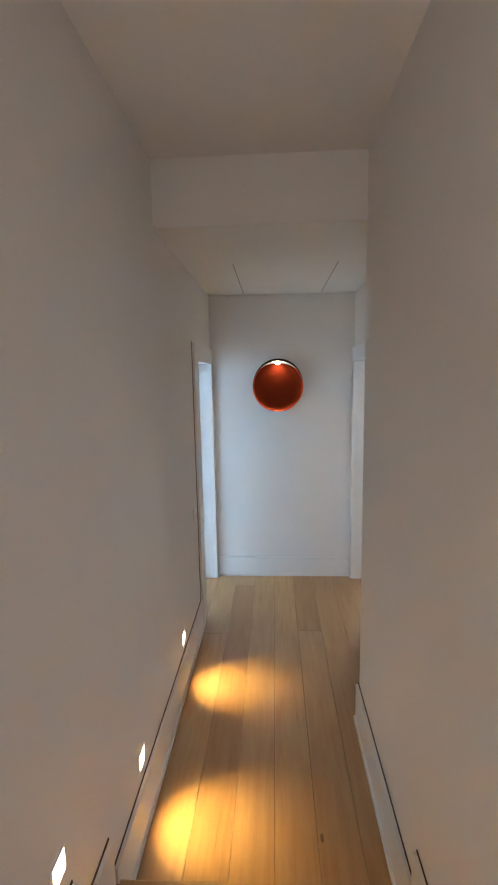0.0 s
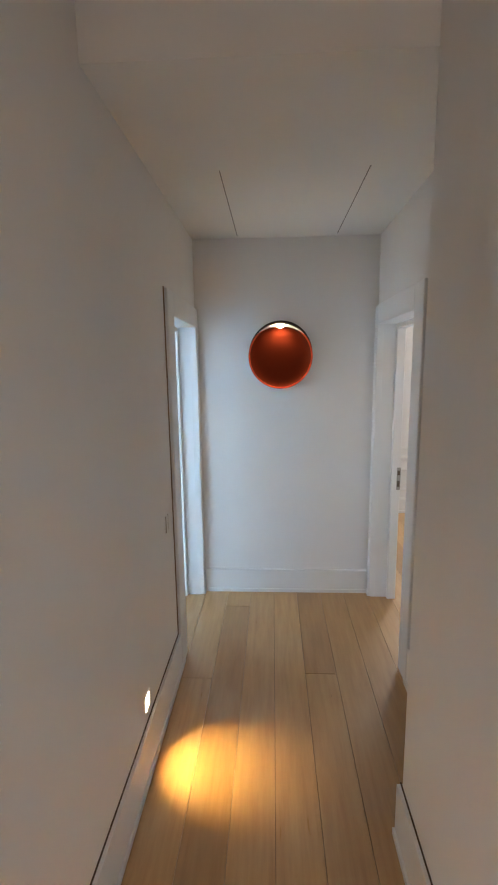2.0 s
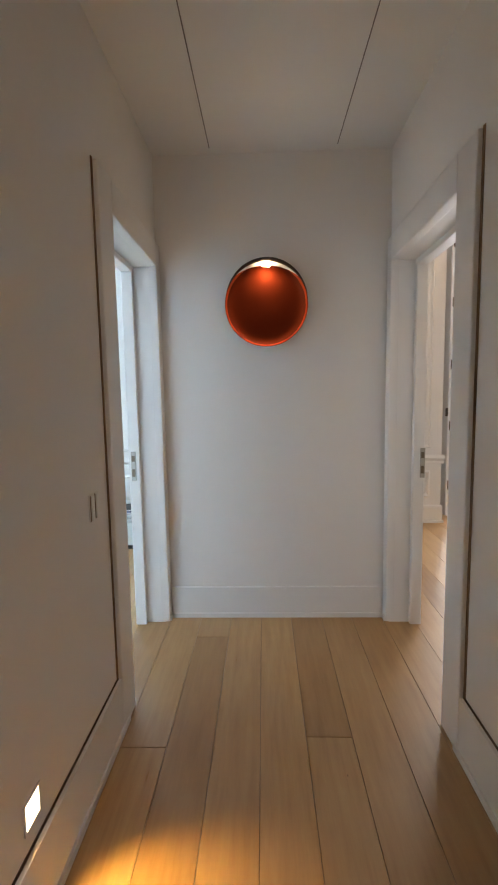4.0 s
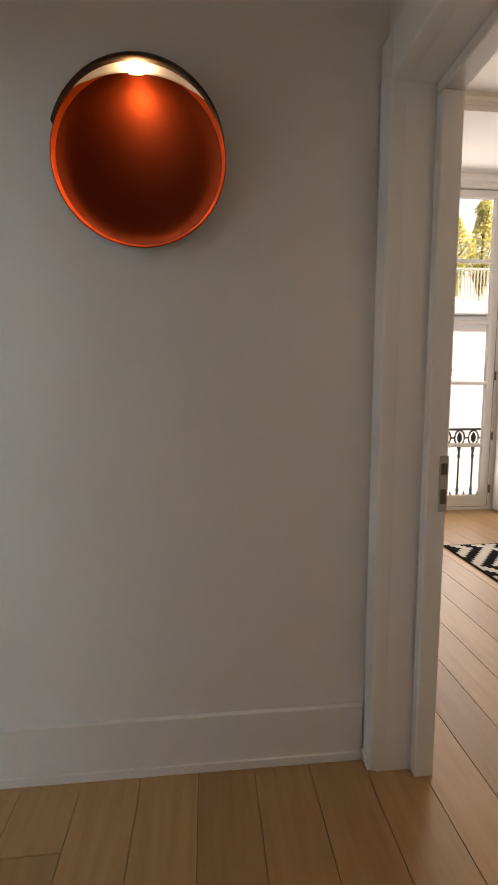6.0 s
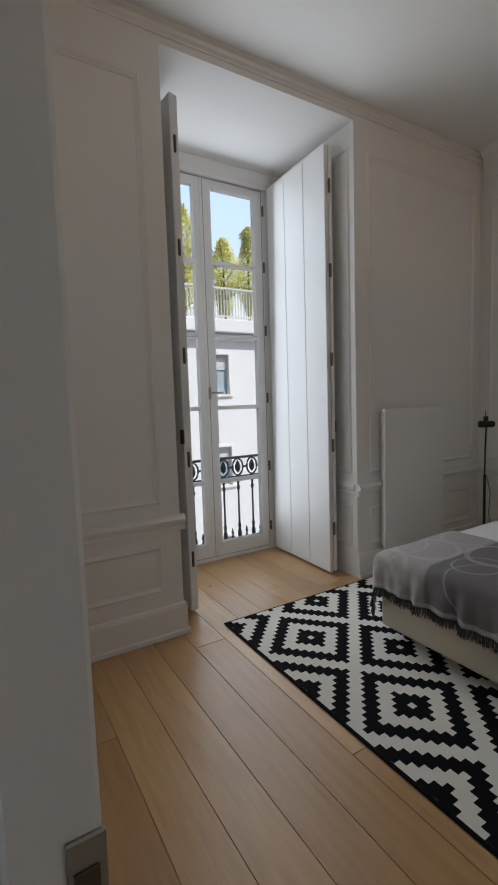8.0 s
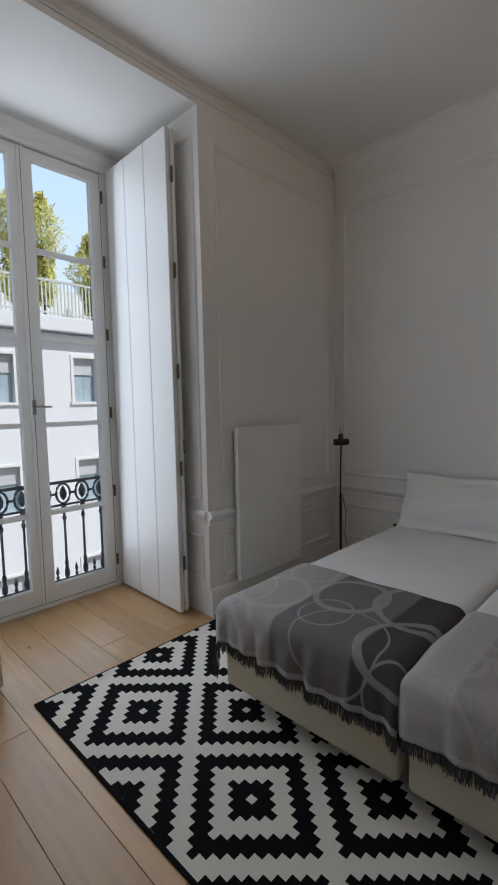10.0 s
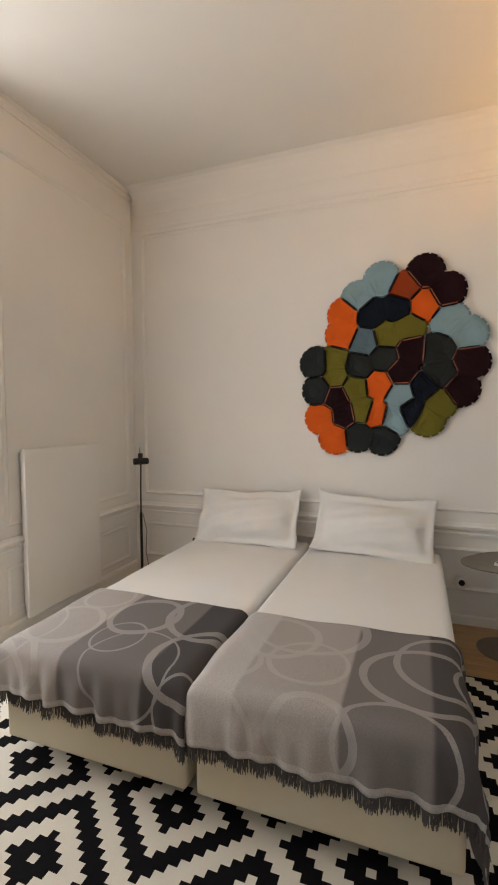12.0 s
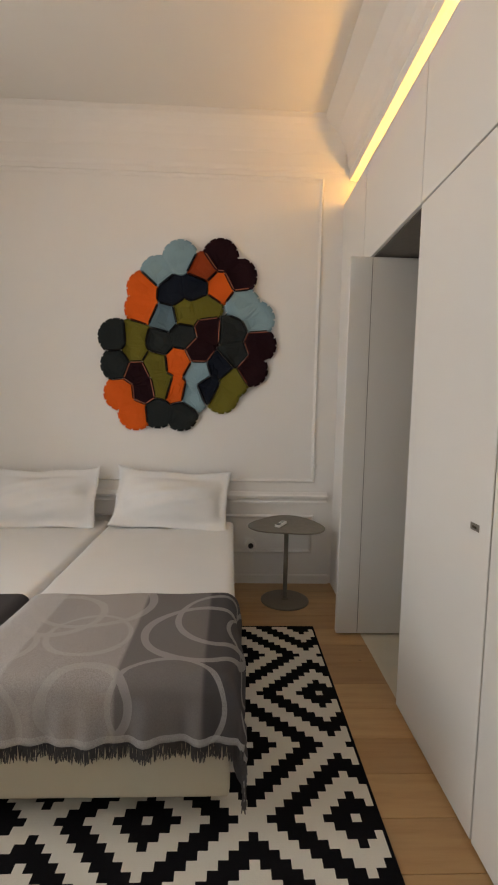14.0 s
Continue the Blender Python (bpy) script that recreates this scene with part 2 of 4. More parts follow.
def thing(name, x, y, z, label, category, group="", kind=""):
    """An empty at the thing's base; its parts are built round the world's origin and moved with it."""
    ob = new(name)
    ob.empty_display_size = 0.1
    ob.location = (x, y, z)
    return tagged(ob, label, category, group, kind)


def structure(name, bm, material, label="", category=""):
    return tagged(part(name, bm, material), label, category, "", "structure")


def lathe(bm, rings, n=20, axis='Z', at=(0, 0, 0)):
    """A turned solid from (radius, height) pairs."""
    rows = []
    for r, h in rings:
        row = []
        for i in range(n):
            a = 2 * math.pi * i / n
            p = Vector((r * math.cos(a), r * math.sin(a), h))
            if axis == 'Y':
                p = Vector((p.x, -p.z, p.y))
            elif axis == 'X':
                p = Vector((p.z, p.y, p.x))
            row.append(bm.verts.new(p + Vector(at)))
        rows.append(row)
    for a, b in zip(rows, rows[1:]):
        for i in range(n):
            bm.faces.new((a[i], a[(i + 1) % n], b[(i + 1) % n], b[i]))
    bm.faces.new(rows[0][::-1]), bm.faces.new(rows[-1])
    return bm


def sweep(bm, profile, path):
    """A closed profile of (out, up) carried along a level path of (x, y, outward x, outward y, z)."""
    rows = [[bm.verts.new((x + ox * o, y + oy * o, z + u)) for o, u in profile] for x, y, ox, oy, z in path]
    k = len(profile)
    for a, b in zip(rows, rows[1:]):
        for i in range(k):
            bm.faces.new((a[i], a[(i + 1) % k], b[(i + 1) % k], b[i]))
    bm.faces.new(rows[0]), bm.faces.new(rows[-1][::-1])
    return bm


def tube(bm, points, r, n=8):
    """A round bar along points."""
    pts = [Vector(p) for p in points]
    rows = []
    for i, p in enumerate(pts):
        d = (pts[min(i + 1, len(pts) - 1)] - pts[max(i - 1, 0)]).normalized()
        side = d.cross(Vector((0, 0, 1)) if abs(d.z) < 0.95 else Vector((1, 0, 0))).normalized()
        up = side.cross(d)
        rows.append([bm.verts.new(p + r * (math.cos(2 * math.pi * k / n) * side + math.sin(2 * math.pi * k / n) * up)) for k in range(n)])
    for a, b in zip(rows, rows[1:]):
        for k in range(n):
            bm.faces.new((a[k], a[(k + 1) % n], b[(k + 1) % n], b[k]))
    bm.faces.new(rows[0][::-1]), bm.faces.new(rows[-1])
    return bm


def moulding(name, wall, u0, u1, z0, z1, at, facing, w=0.035, deep=0.016, label="moulded picture-frame panel on the wall"):
    """A frame of applied moulding on a wall; wall is 'x' or 'y' for the plane's axis, facing +1 or -1."""
    prof = ((0, 0), (deep * 0.55, w * 0.1), (deep, w * 0.38), (deep * 0.7, w * 0.62), (deep * 0.35, w * 0.8), (deep * 0.3, w))
    bm = bmesh.new()
    corners = [(u0, z0, 1, 1), (u1, z0, -1, 1), (u1, z1, -1, -1), (u0, z1, 1, -1)]
    rows = []
    for u, z, iu, iz in corners:
        row = []
        for o, s in (*prof, (-0.004, w), (-0.004, 0)):
            a, b, c = u + iu * s, z + iz * s, at + facing * o
            row.append(bm.verts.new((c, a, b) if wall == 'x' else (a, c, b)))
        rows.append(row)
    k = len(rows[0])
    for i in range(4):
        a, b = rows[i], rows[(i + 1) % 4]
        for j in range(k):
            bm.faces.new((a[j], a[(j + 1) % k], b[(j + 1) % k], b[j]))
    return structure(name, bm, M_WALL, label, "moulding")

# ---- large structure ----
LX, RX, HX, BX = 1.168, 2.245, 2.533, 2.712      # hall left wall, corridor right wall, hall right wall, bedroom west wall
HY, DY = 4.628, 2.65                           # hall end wall, ceiling drop
FY, NY = 6.669, 7.685                          # inner face of the front wall, window plane
WX, WY = 6.595, 3.349                           # bed-head wall, wardrobe front
HC, UC, BC = 2.756, 3.083, 3.43                 # ceilings: hall, corridor, bedroom
L0, L1, R0, R1, DH = 3.78, 4.56, 3.67, 4.56, 2.137   # door openings
W0, W1 = 3.646, 5.074                          # window recess of the bedroom
V0, V1 = -1.58, -0.12                          # window recess of the other room
TOP, SOFFIT = 3.62, 3.315

structure("wall_left", boxes((0.99, LX, -1.4, L0, 0, TOP), (0.99, LX, L1, FY, 0, TOP), (0.99, LX, L0, L1, DH, TOP)), M_WALL, "warm white painted wall of the corridor", "wall")
structure("wall_corridor_right", boxes((RX, BX, -1.4, DY, 0, TOP)), M_WALL, "warm white painted wall beside the stairs", "wall")
structure("wall_hall_right", boxes((HX, BX, DY, R0, 0, TOP), (HX, BX, R1, FY, 0, TOP), (HX, BX, R0, R1, DH, TOP)), M_WALL, "warm white wall with a doorway to the bedroom", "wall")
structure("wall_hall_end", boxes((LX, HX, HY, HY + 0.2, 0, TOP)), M_WALL, "plain white wall at the end of the hall", "wall")
structure("wall_front", boxes((-3.3, V0, FY, NY + 0.1, 0, TOP), (V1, W0, FY, NY + 0.1, 0, TOP), (W1, 7.0, FY, NY + 0.1, 0, TOP),
                              (V0, V1, FY, NY + 0.1, SOFFIT, TOP), (W0, W1, FY, NY + 0.1, SOFFIT, TOP)), M_WALL, "thick white front wall with deep window recesses", "wall")
structure("wall_bed_head", boxes((WX, 7.0, 1.6, FY, 0, TOP)), M_WALL, "white panelled wall behind the beds", "wall")
structure("wall_bathroom_back", boxes((BX, 7.0, 1.4, 1.6, 0, TOP)), M_WALL, "plain white wall", "wall")
structure("wall_room_west", boxes((-3.5, -3.3, 1.6, NY + 0.1, 0, TOP)), M_WALL, "plain white wall", "wall")
structure("wall_room_south", boxes((-3.3, 0.99, 1.4, 1.6, 0, TOP)), M_WALL, "plain white wall", "wall")
# unseen end wall; its opening is added to hold the fill light
structure("wall_unseen_end", boxes((LX, 1.3, -1.4, -1.25, 0, UC), (2.2, RX, -1.4, -1.25, 0, UC), (1.3, 2.2, -1.4, -1.25, 2.85, UC), (1.3, 2.2, -1.4, -1.25, 0, 0.9)), M_WALL, "unseen white end wall with an opening for the added fill light", "wall")
structure("ceiling_corridor", boxes((LX, RX, -1.4, DY, UC, TOP)), M_CEIL, "white corridor ceiling", "ceiling")
structure("ceiling_hall", boxes((LX, HX, DY, HY, HC, TOP)), M_CEIL, "lowered white ceiling of the hall with fine seams", "ceiling")
structure("ceiling_bedroom", boxes((BX, WX, 1.6, FY, BC, TOP)), M_CEIL, "high white bedroom ceiling", "ceiling")
structure("ceiling_room", boxes((-3.3, 0.99, 1.6, FY, BC, TOP)), M_CEIL, "high white ceiling", "ceiling")
for x in (1.505, 2.215):
    structure("ceiling_seam", boxes((x - 0.0022, x + 0.0022, 3.45, 4.56, HC - 0.002, HC + 0.02)), M_SEAM, "fine grey seam in the ceiling", "seam")

floor = structure("floor", boxes((-3.3, 6.72, 1.6, NY + 0.1, -0.12, -0.012)), M_GAP, "oiled oak plank floor", "floor")
structure("floor_bathroom", boxes((5.1, 6.1, 1.6, WY - 0.02, -0.012, 0.001)), M_MARBLE, "cream stone threshold and bathroom floor", "floor")

# stairs up to the landing, four risers
RISE, GO, Y0 = 0.165, 0.265, 1.625
stairs = structure("stairs", boxes((LX, RX, -1.4, Y0 - 0.02, -0.12, -0.012)), M_GAP, "short flight of oak steps in the corridor", "stairs")
for i in range(4):
    back = Y0 - (i + 1) * GO if i < 3 else -1.25
    part("step", soft_box(LX, RX, back - 0.02, Y0 - i * GO + 0.02, (i + 1) * RISE - 0.032, (i + 1) * RISE, 0.006), M_OAK, stairs)
    part("riser", boxes((LX, RX, Y0 - (i + 1) * GO - 0.1 if i < 3 else -1.25, Y0 - i * GO, i * RISE - 0.01, (i + 1) * RISE - 0.0325)), M_TRIM, stairs)


# skirting: plain white board with a shadow line above it
def skirting(name, x0, x1, y0, y1, z0, h, out, line=True, label="white skirting board with a dark shadow line"):
    ox, oy = out
    t = 0.018
    xa, xb = (x0, x0 + ox * t) if ox else (x0, x1)
    ya, yb = (y0, y0 + oy * t) if oy else (y0, y1)
    bm = soft_box(min(xa, xb), max(xa, xb), min(ya, yb), max(ya, yb), z0, z0 + h - 0.006, 0.002, 1)
    xc, xd = (x0, x0 + ox * 0.027) if ox else (x0, x1)
    yc, yd = (y0, y0 + oy * 0.027) if oy else (y0, y1)
    box(bm, min(xc, xd) + (0.001 if oy else 0), max(xc, xd) - (0.001 if oy else 0), min(yc, yd) + (0.001 if ox else 0), max(yc, yd) - (0.001 if ox else 0), z0, z0 + 0.028)
    sk = structure(name, bm, M_TRIM, label, "skirting")
    if not line:
        return
    xe, xf = (x0, x0 + ox * 0.004) if ox else (x0, x1)
    ye, yf = (y0, y0 + oy * 0.004) if oy else (y0, y1)
    part("shadow_line", boxes((min(xe, xf), max(xe, xf), min(ye, yf), max(ye, yf), z0 + h - 0.006, z0 + h + 0.002)), M_GAP, sk)


skirting("baseboard", LX, LX, Y0, 3.70, 0, 0.235, (1, 0))
skirting("baseboard", RX, RX, Y0, DY + 0.018, 0, 0.235, (-1, 0))
skirting("baseboard", RX, HX - 0.02, DY, DY, 0, 0.235, (0, 1))
skirting("baseboard", HX, HX, DY + 0.03, 3.55, 0, 0.235, (-1, 0))
skirting("baseboard", LX + 0.03, HX - 0.03, HY, HY, 0, 0.2, (0, -1), False, "low white skirting board")
for i in range(4):
    y1 = Y0 - i * GO - 0.025
    y0 = y1 - GO + 0.02 if i < 3 else -1.2
    skirting("baseboard", LX, LX, y0, y1, (i + 1) * RISE, 0.225, (1, 0))
    skirting("baseboard", RX, RX, y0, y1, (i + 1) * RISE, 0.225, (-1, 0))


# ---- doorways of the hall: lined openings with flat architraves ----
def doorway(name, xw, out, xr, y0, y1):
    """xw: face of the hall wall, out: +1 or -1 into the hall, xr: face of the room behind."""
    lo, hi = sorted((xw, xr))
    base = structure(name, boxes((lo, hi, y0, y0 + 0.012, 0, DH), (lo, hi, y1 - 0.012, y1, 0, DH), (lo, hi, y0 + 0.012, y1 - 0.012, DH - 0.012, DH)), M_TRIM,
                     "open doorway with white painted lining and flat architrave", "doorway")
    a, b = sorted((xw - out * 0.03, xw + out * 0.022))
    for nm, u0, u1, z0, z1 in (("architrave", y0 - 0.145, y0 + 0.0125, 0, DH + 0.125), ("architrave", y1 - 0.0125, HY - 0.002, 0, DH + 0.125), ("architrave", y0 + 0.0125, y1 - 0.0125, DH - 0.0125, DH + 0.125)):
        part(nm, soft_box(a, b, u0, u1, z0, z1, 0.009, 4), M_TRIM, base, "", True)
    part("plinth_block", soft_box(min(a, xw + out * 0.03), max(b, xw + out * 0.03), y1 - 0.004, HY - 0.003, 0, 0.03, 0.003), M_TRIM, base)
    part("shadow_line", boxes((min(xw, xw + out * 0.004), max(xw, xw + out * 0.004), y0 - 0.158, y0 - 0.145, 0.235, DH + 0.13)), M_GROOVE, base)
    # inner frame with the rebate for the door
    c, d = sorted((xr, xr + (-0.065 if out < 0 else 0.065)))
    for u0, u1, z0, z1 in ((y0 + 0.012, y0 + 0.048, 0, DH - 0.045), (y1 - 0.048, y1 - 0.012, 0, DH - 0.045), (y0 + 0.012, y1 - 0.012, DH - 0.045, DH - 0.012)):
        part("door_frame", soft_box(c, d, u0, u1, z0, z1, 0.004, 1), M_TRIM, base)
    # strike plate let into the far post
    pm = 0.5 * (c + d) + (0.012 if out < 0 else -0.012)
    plate = part("strike_plate", soft_box(pm - 0.006, pm + 0.022, y1 - 0.052, y1 - 0.047, 0.895, 1.068, 0.0015, 1), M_STEEL, base, "brushed steel strike plate")
    part("keeper", soft_box(pm - 0.002, pm + 0.016, y1 - 0.0545, y1 - 0.051, 1.01, 1.045, 0.001, 1), M_BRONZE, plate)
    part("keeper", soft_box(pm - 0.002, pm + 0.016, y1 - 0.0545, y1 - 0.051, 0.92, 0.965, 0.001, 1), M_BRONZE, plate)


doorway("door_1", LX, 1, 0.99, L0, L1)
doorway("door_2", HX, -1, BX, R0, R1)

# ---- panelled walls of the bedroom ----
RAIL = ((0, -0.055), (0.016, -0.055), (0.018, -0.038), (0.010, -0.030), (0.012, -0.016), (0.036, -0.004), (0.040, 0.014), (0.026, 0.024), (0.018, 0.038), (0, 0.038))
SLIM = ((0, -0.10), (0.010, -0.10), (0.014, -0.085), (0.03, -0.07), (0.03, -0.05), (0.018, -0.042), (0.018, -0.028), (0.045, -0.012), (0.045, 0.01), (0, 0.01))
CORNICE = ((0, -0.335), (0.014, -0.327), (0.024, -0.305), (0.022, -0.29), (0.020, -0.21), (0.034, -0.195), (0.042, -0.165), (0.056, -0.12), (0.085, -0.075), (0.13, -0.038), (0.18, -0.015), (0.25, -0.003), (0.25, 0.01), (0, 0.01))


def rail(name, profile, path, label):
    return structure(name, sweep(bmesh.new(), profile, path), M_WALL, label, "moulding")


RZ = 0.688
rail("trim_chair_rail", RAIL, [(WX, 3.40, -1, 0, RZ), (WX, FY, -1, -1, RZ), (W1, FY, 0, -1, RZ)], "moulded white chair rail")
rail("trim_chair_rail", RAIL, [(W0 + 0.025, FY, 0, -1, RZ), (BX, FY, 1, -1, RZ), (BX, R1 + 0.16, 1, 0, RZ)], "moulded white chair rail")
rail("trim_cornice", tuple((o * 0.55, u) for o, u in CORNICE), [(WX, WY, -1, 0, BC), (WX, FY - 0.045, -1, 0, BC)], "stepped plaster cornice under the ceiling")
rail("trim_cornice", tuple((o * 0.7, u * 0.75) for o, u in SLIM), [(WX, FY, 0, -1, BC), (BX, FY, 1, -1, BC), (BX, 3.2, 1, 0, BC)], "slim plaster moulding under the ceiling")
moulding("trim_panel", 'x', 3.50, 6.575, 0.80, 3.06, WX, -1)
moulding("trim_panel", 'x', 3.50, 6.575, 0.24, 0.548, WX, -1)
moulding("trim_panel", 'y', 5.20, 6.49, 0.80, 3.12, FY, -1)
moulding("trim_panel", 'y', 5.20, 6.49, 0.24, 0.548, FY, -1)
moulding("trim_panel", 'y', 2.81, 3.53, 0.80, 3.12, FY, -1)
moulding("trim_panel", 'y', 2.81, 3.53, 0.28, 0.56, FY, -1)
BASE = ((0, 0), (0.03, 0), (0.03, 0.025), (0.018, 0.03), (0.018, 0.165), (0.012, 0.185), (0, 0.19))
LOW = ((0, 0), (0.014, 0), (0.014, 0.06), (0.008, 0.07), (0, 0.07))
rail("baseboard", LOW, [(WX, 3.37, -1, 0, 0), (WX, FY - 0.03, -1, 0, 0)], "low white skirting")
rail("baseboard", BASE, [(WX - 0.016, FY, 0, -1, 0), (W1, FY, 0, -1, 0)], "moulded white skirting")
rail("baseboard", BASE, [(W0, FY + 0.17, 1, 0, 0), (W0, FY, 1, -1, 0), (BX + 0.02, FY, 0, -1, 0)], "moulded white skirting")
# recess sides: narrow panels
for x, f in ((W1, -1), (W0, 1)):
    moulding("trim_panel", 'x', FY + 0.05, FY + 0.30, 0.80, 3.16, x, f, 0.03)
    moulding("trim_panel", 'x', FY + 0.05, FY + 0.30, 0.24, 0.56, x, f, 0.03)
    rail("trim_chair_rail", tuple((o * 0.5, u) for o, u in RAIL), [(x, FY + 0.02, f, 0, RZ), (x, FY + 0.9, f, 0, RZ)], "moulded white chair rail")


# ---- tall windows with inside shutters ----
def window(name, x0, x1):
    """A pair of glazed leaves in a frame, seen from the room; the frame fills x0 to x1 of the recess."""
    y, top = NY, 3.25
    mid = 0.5 * (x0 + x1)
    w = structure(name, boxes((x0 - 0.09, x0 + 0.05, y - 0.02, y + 0.07, 0, top + 0.06), (x1 - 0.05, x1 + 0.09, y - 0.02, y + 0.07, 0, top + 0.06),
                              (x0 + 0.05, x1 - 0.05, y - 0.02, y + 0.07, top - 0.045, top + 0.06), (x0 + 0.05, x1 - 0.05, y - 0.02, y + 0.09, -0.01, 0.028)),
                  M_TRIM, "tall white french window with ten panes, closed", "window")
    for x0l, x1l, s in ((x0 + 0.052, mid - 0.002, -1), (mid + 0.002, x1 - 0.052, 1)):
        a, b = x0l + 0.078, x1l - 0.078
        za, zb = 0.15, 3.13
        bars = (0.685, 1.325, 1.935, 2.535)
        leaf = part("window_leaf", boxes((x0l, a, y - 0.012, y + 0.038, 0.03, top - 0.05), (b, x1l, y - 0.012, y + 0.038, 0.03, top - 0.05),
                                         (a, b, y - 0.012, y + 0.038, 0.03, za), (a, b, y - 0.012, y + 0.038, zb, top - 0.05)), M_TRIM, w)
        for z in bars:
            part("glazing_bar", soft_box(a - 0.002, b + 0.002, y - 0.008, y + 0.032, z - 0.017, z + 0.017, 0.004, 1), M_TRIM, leaf)
        for lo, hi in zip((za, *(z + 0.017 for z in bars)), (*(z - 0.017 for z in bars), zb)):
            pane = part("pane", boxes((a - 0.004, b + 0.004, y + 0.010, y + 0.014, lo - 0.004, hi + 0.004)), M_GLASS, leaf)
            pane.visible_shadow = False
        # thin grey strips drawn for the dark gaps round the leaf
        for g0, g1, h0, h1 in ((x0l - 0.0015, x0l + 0.0025, 0.03, top - 0.05), (x1l - 0.0025, x1l + 0.0015, 0.03, top - 0.05), (x0l, x1l, top - 0.0525, top - 0.0485), (x0l, x1l, 0.029, 0.033)):
            part("gap_line", boxes((g0, g1, y - 0.0135, y - 0.0115, h0, h1)), M_SEAM, leaf)
        hx = x1 - 0.045 if s > 0 else x0 + 0.045
        for z in (0.22, 0.78, 1.40, 2.0, 2.55, 3.03):
            part("hinge", lathe(bmesh.new(), [(0.006, -0.045), (0.009, -0.04), (0.009, 0.04), (0.006, 0.045)], 8, 'Z', (hx, y - 0.026, z)), M_BRONZE, w)
    part("meeting_strip", soft_box(mid - 0.022, mid + 0.022, y - 0.026, y - 0.011, 0.035, top - 0.055, 0.006), M_TRIM, w)
    part("joint", boxes((mid - 0.002, mid + 0.002, y - 0.0275, y - 0.0255, 0.04, top - 0.06)), M_SEAM, w)
    knob = part("window_handle", soft_box(mid - 0.012, mid + 0.012, y - 0.032, y - 0.0255, 1.40, 1.50, 0.002, 1), M_STEEL, w, "steel lever handle")
    part("lever", tube(bmesh.new(), [(mid, y - 0.03, 1.455), (mid, y - 0.07, 1.455), (mid + 0.015, y - 0.078, 1.455), (mid + 0.10, y - 0.078, 1.452)], 0.007), M_STEEL, knob)
    prof = ((0, -0.11), (0.02, -0.11), (0.024, -0.09), (0.04, -0.075), (0.04, -0.055), (0.055, -0.04), (0.075, -0.012), (0.075, 0), (0, 0))
    part("head_cornice", sweep(bmesh.new(), prof, [(x0 - 0.085, y - 0.02, 0, -1, SOFFIT), (x1 + 0.085, y - 0.02, 0, -1, SOFFIT)]), M_TRIM, w)
    part("stop_board", boxes((x0 - 0.09, x0 - 0.02, y - 0.10, y - 0.0205, 0, SOFFIT - 0.11)), M_TRIM, w)
    part("stop_board", boxes((x1 + 0.02, x1 + 0.09, y - 0.10, y - 0.0205, 0, SOFFIT - 0.11)), M_TRIM, w)


window("window_1", 3.735, 4.99)
window("window_2", -1.49, -0.21)


def shutter(xh, yh, xe, ye, s, label):
    """A folded inside shutter, hinged at (xh, yh), its free edge at (xe, ye); s: side that faces the daylight."""
    a = math.atan2(ye - yh, xe - xh)
    length = math.hypot(xe - xh, ye - yh)
    t = thing("window_shutter", xh, yh, 0.018, label, "shutter", "window shutters")
    t.rotation_euler = (0, 0, a)
    H = 3.19
    w3 = length / 3
    for i in range(3):
        part("board", soft_box(i * w3 + 0.0018, (i + 1) * w3 - 0.0018, -0.016, 0.016, 0, H, 0.003, 1), M_TRIM, t)
    # second leaf folded behind
    back = part("folded_leaf", soft_box(0.06, length + 0.012, 0.019 * s, 0.045 * s, 0.01, H - 0.005, 0.004, 1) if s > 0 else soft_box(0.06, length + 0.012, 0.045 * s, 0.019 * s, 0.01, H - 0.005, 0.004, 1), M_TRIM, t)
    for z in (0.35, 1.0, 1.65, 2.3, 2.9):
        part("hinge", lathe(bmesh.new(), [(0.006, -0.05), (0.009, -0.045), (0.009, 0.045), (0.006, 0.05)], 8, 'Z', (length + 0.012, 0.018 * s, z)), M_BRONZE, t)
    part("latch", soft_box(length - 0.03, length + 0.016, 0.046 * s - 0.004, 0.046 * s + 0.004, 1.10, 1.19, 0.002, 1), M_BRONZE, back)
    return t


shutter(4.985, NY - 0.06, 4.962, 6.835, 1, "white boarded window shutter folded open in the recess")
shutter(3.735, NY - 0.06, 3.81, 6.855, -1, "white boarded window shutter standing open, seen on its edge")
shutter(-0.74, NY - 0.09, -0.42, 6.93, -1, "white boarded window shutter standing half open")
structure("wall_apron", boxes((V0, V1, FY + 0.55, NY - 0.03, 0, 0.70)), M_WALL, "white panelled apron under the window", "wall")
moulding("trim_panel", 'y', V0 + 0.12, V1 - 0.12, 0.25, 0.56, FY + 0.55, -1)

# ---- wardrobe wall with a doorway to the bathroom ----
WT, WD = 2.865, 2.275
U = (BX + 0.02, 3.115, 3.79, 4.46, 5.137)


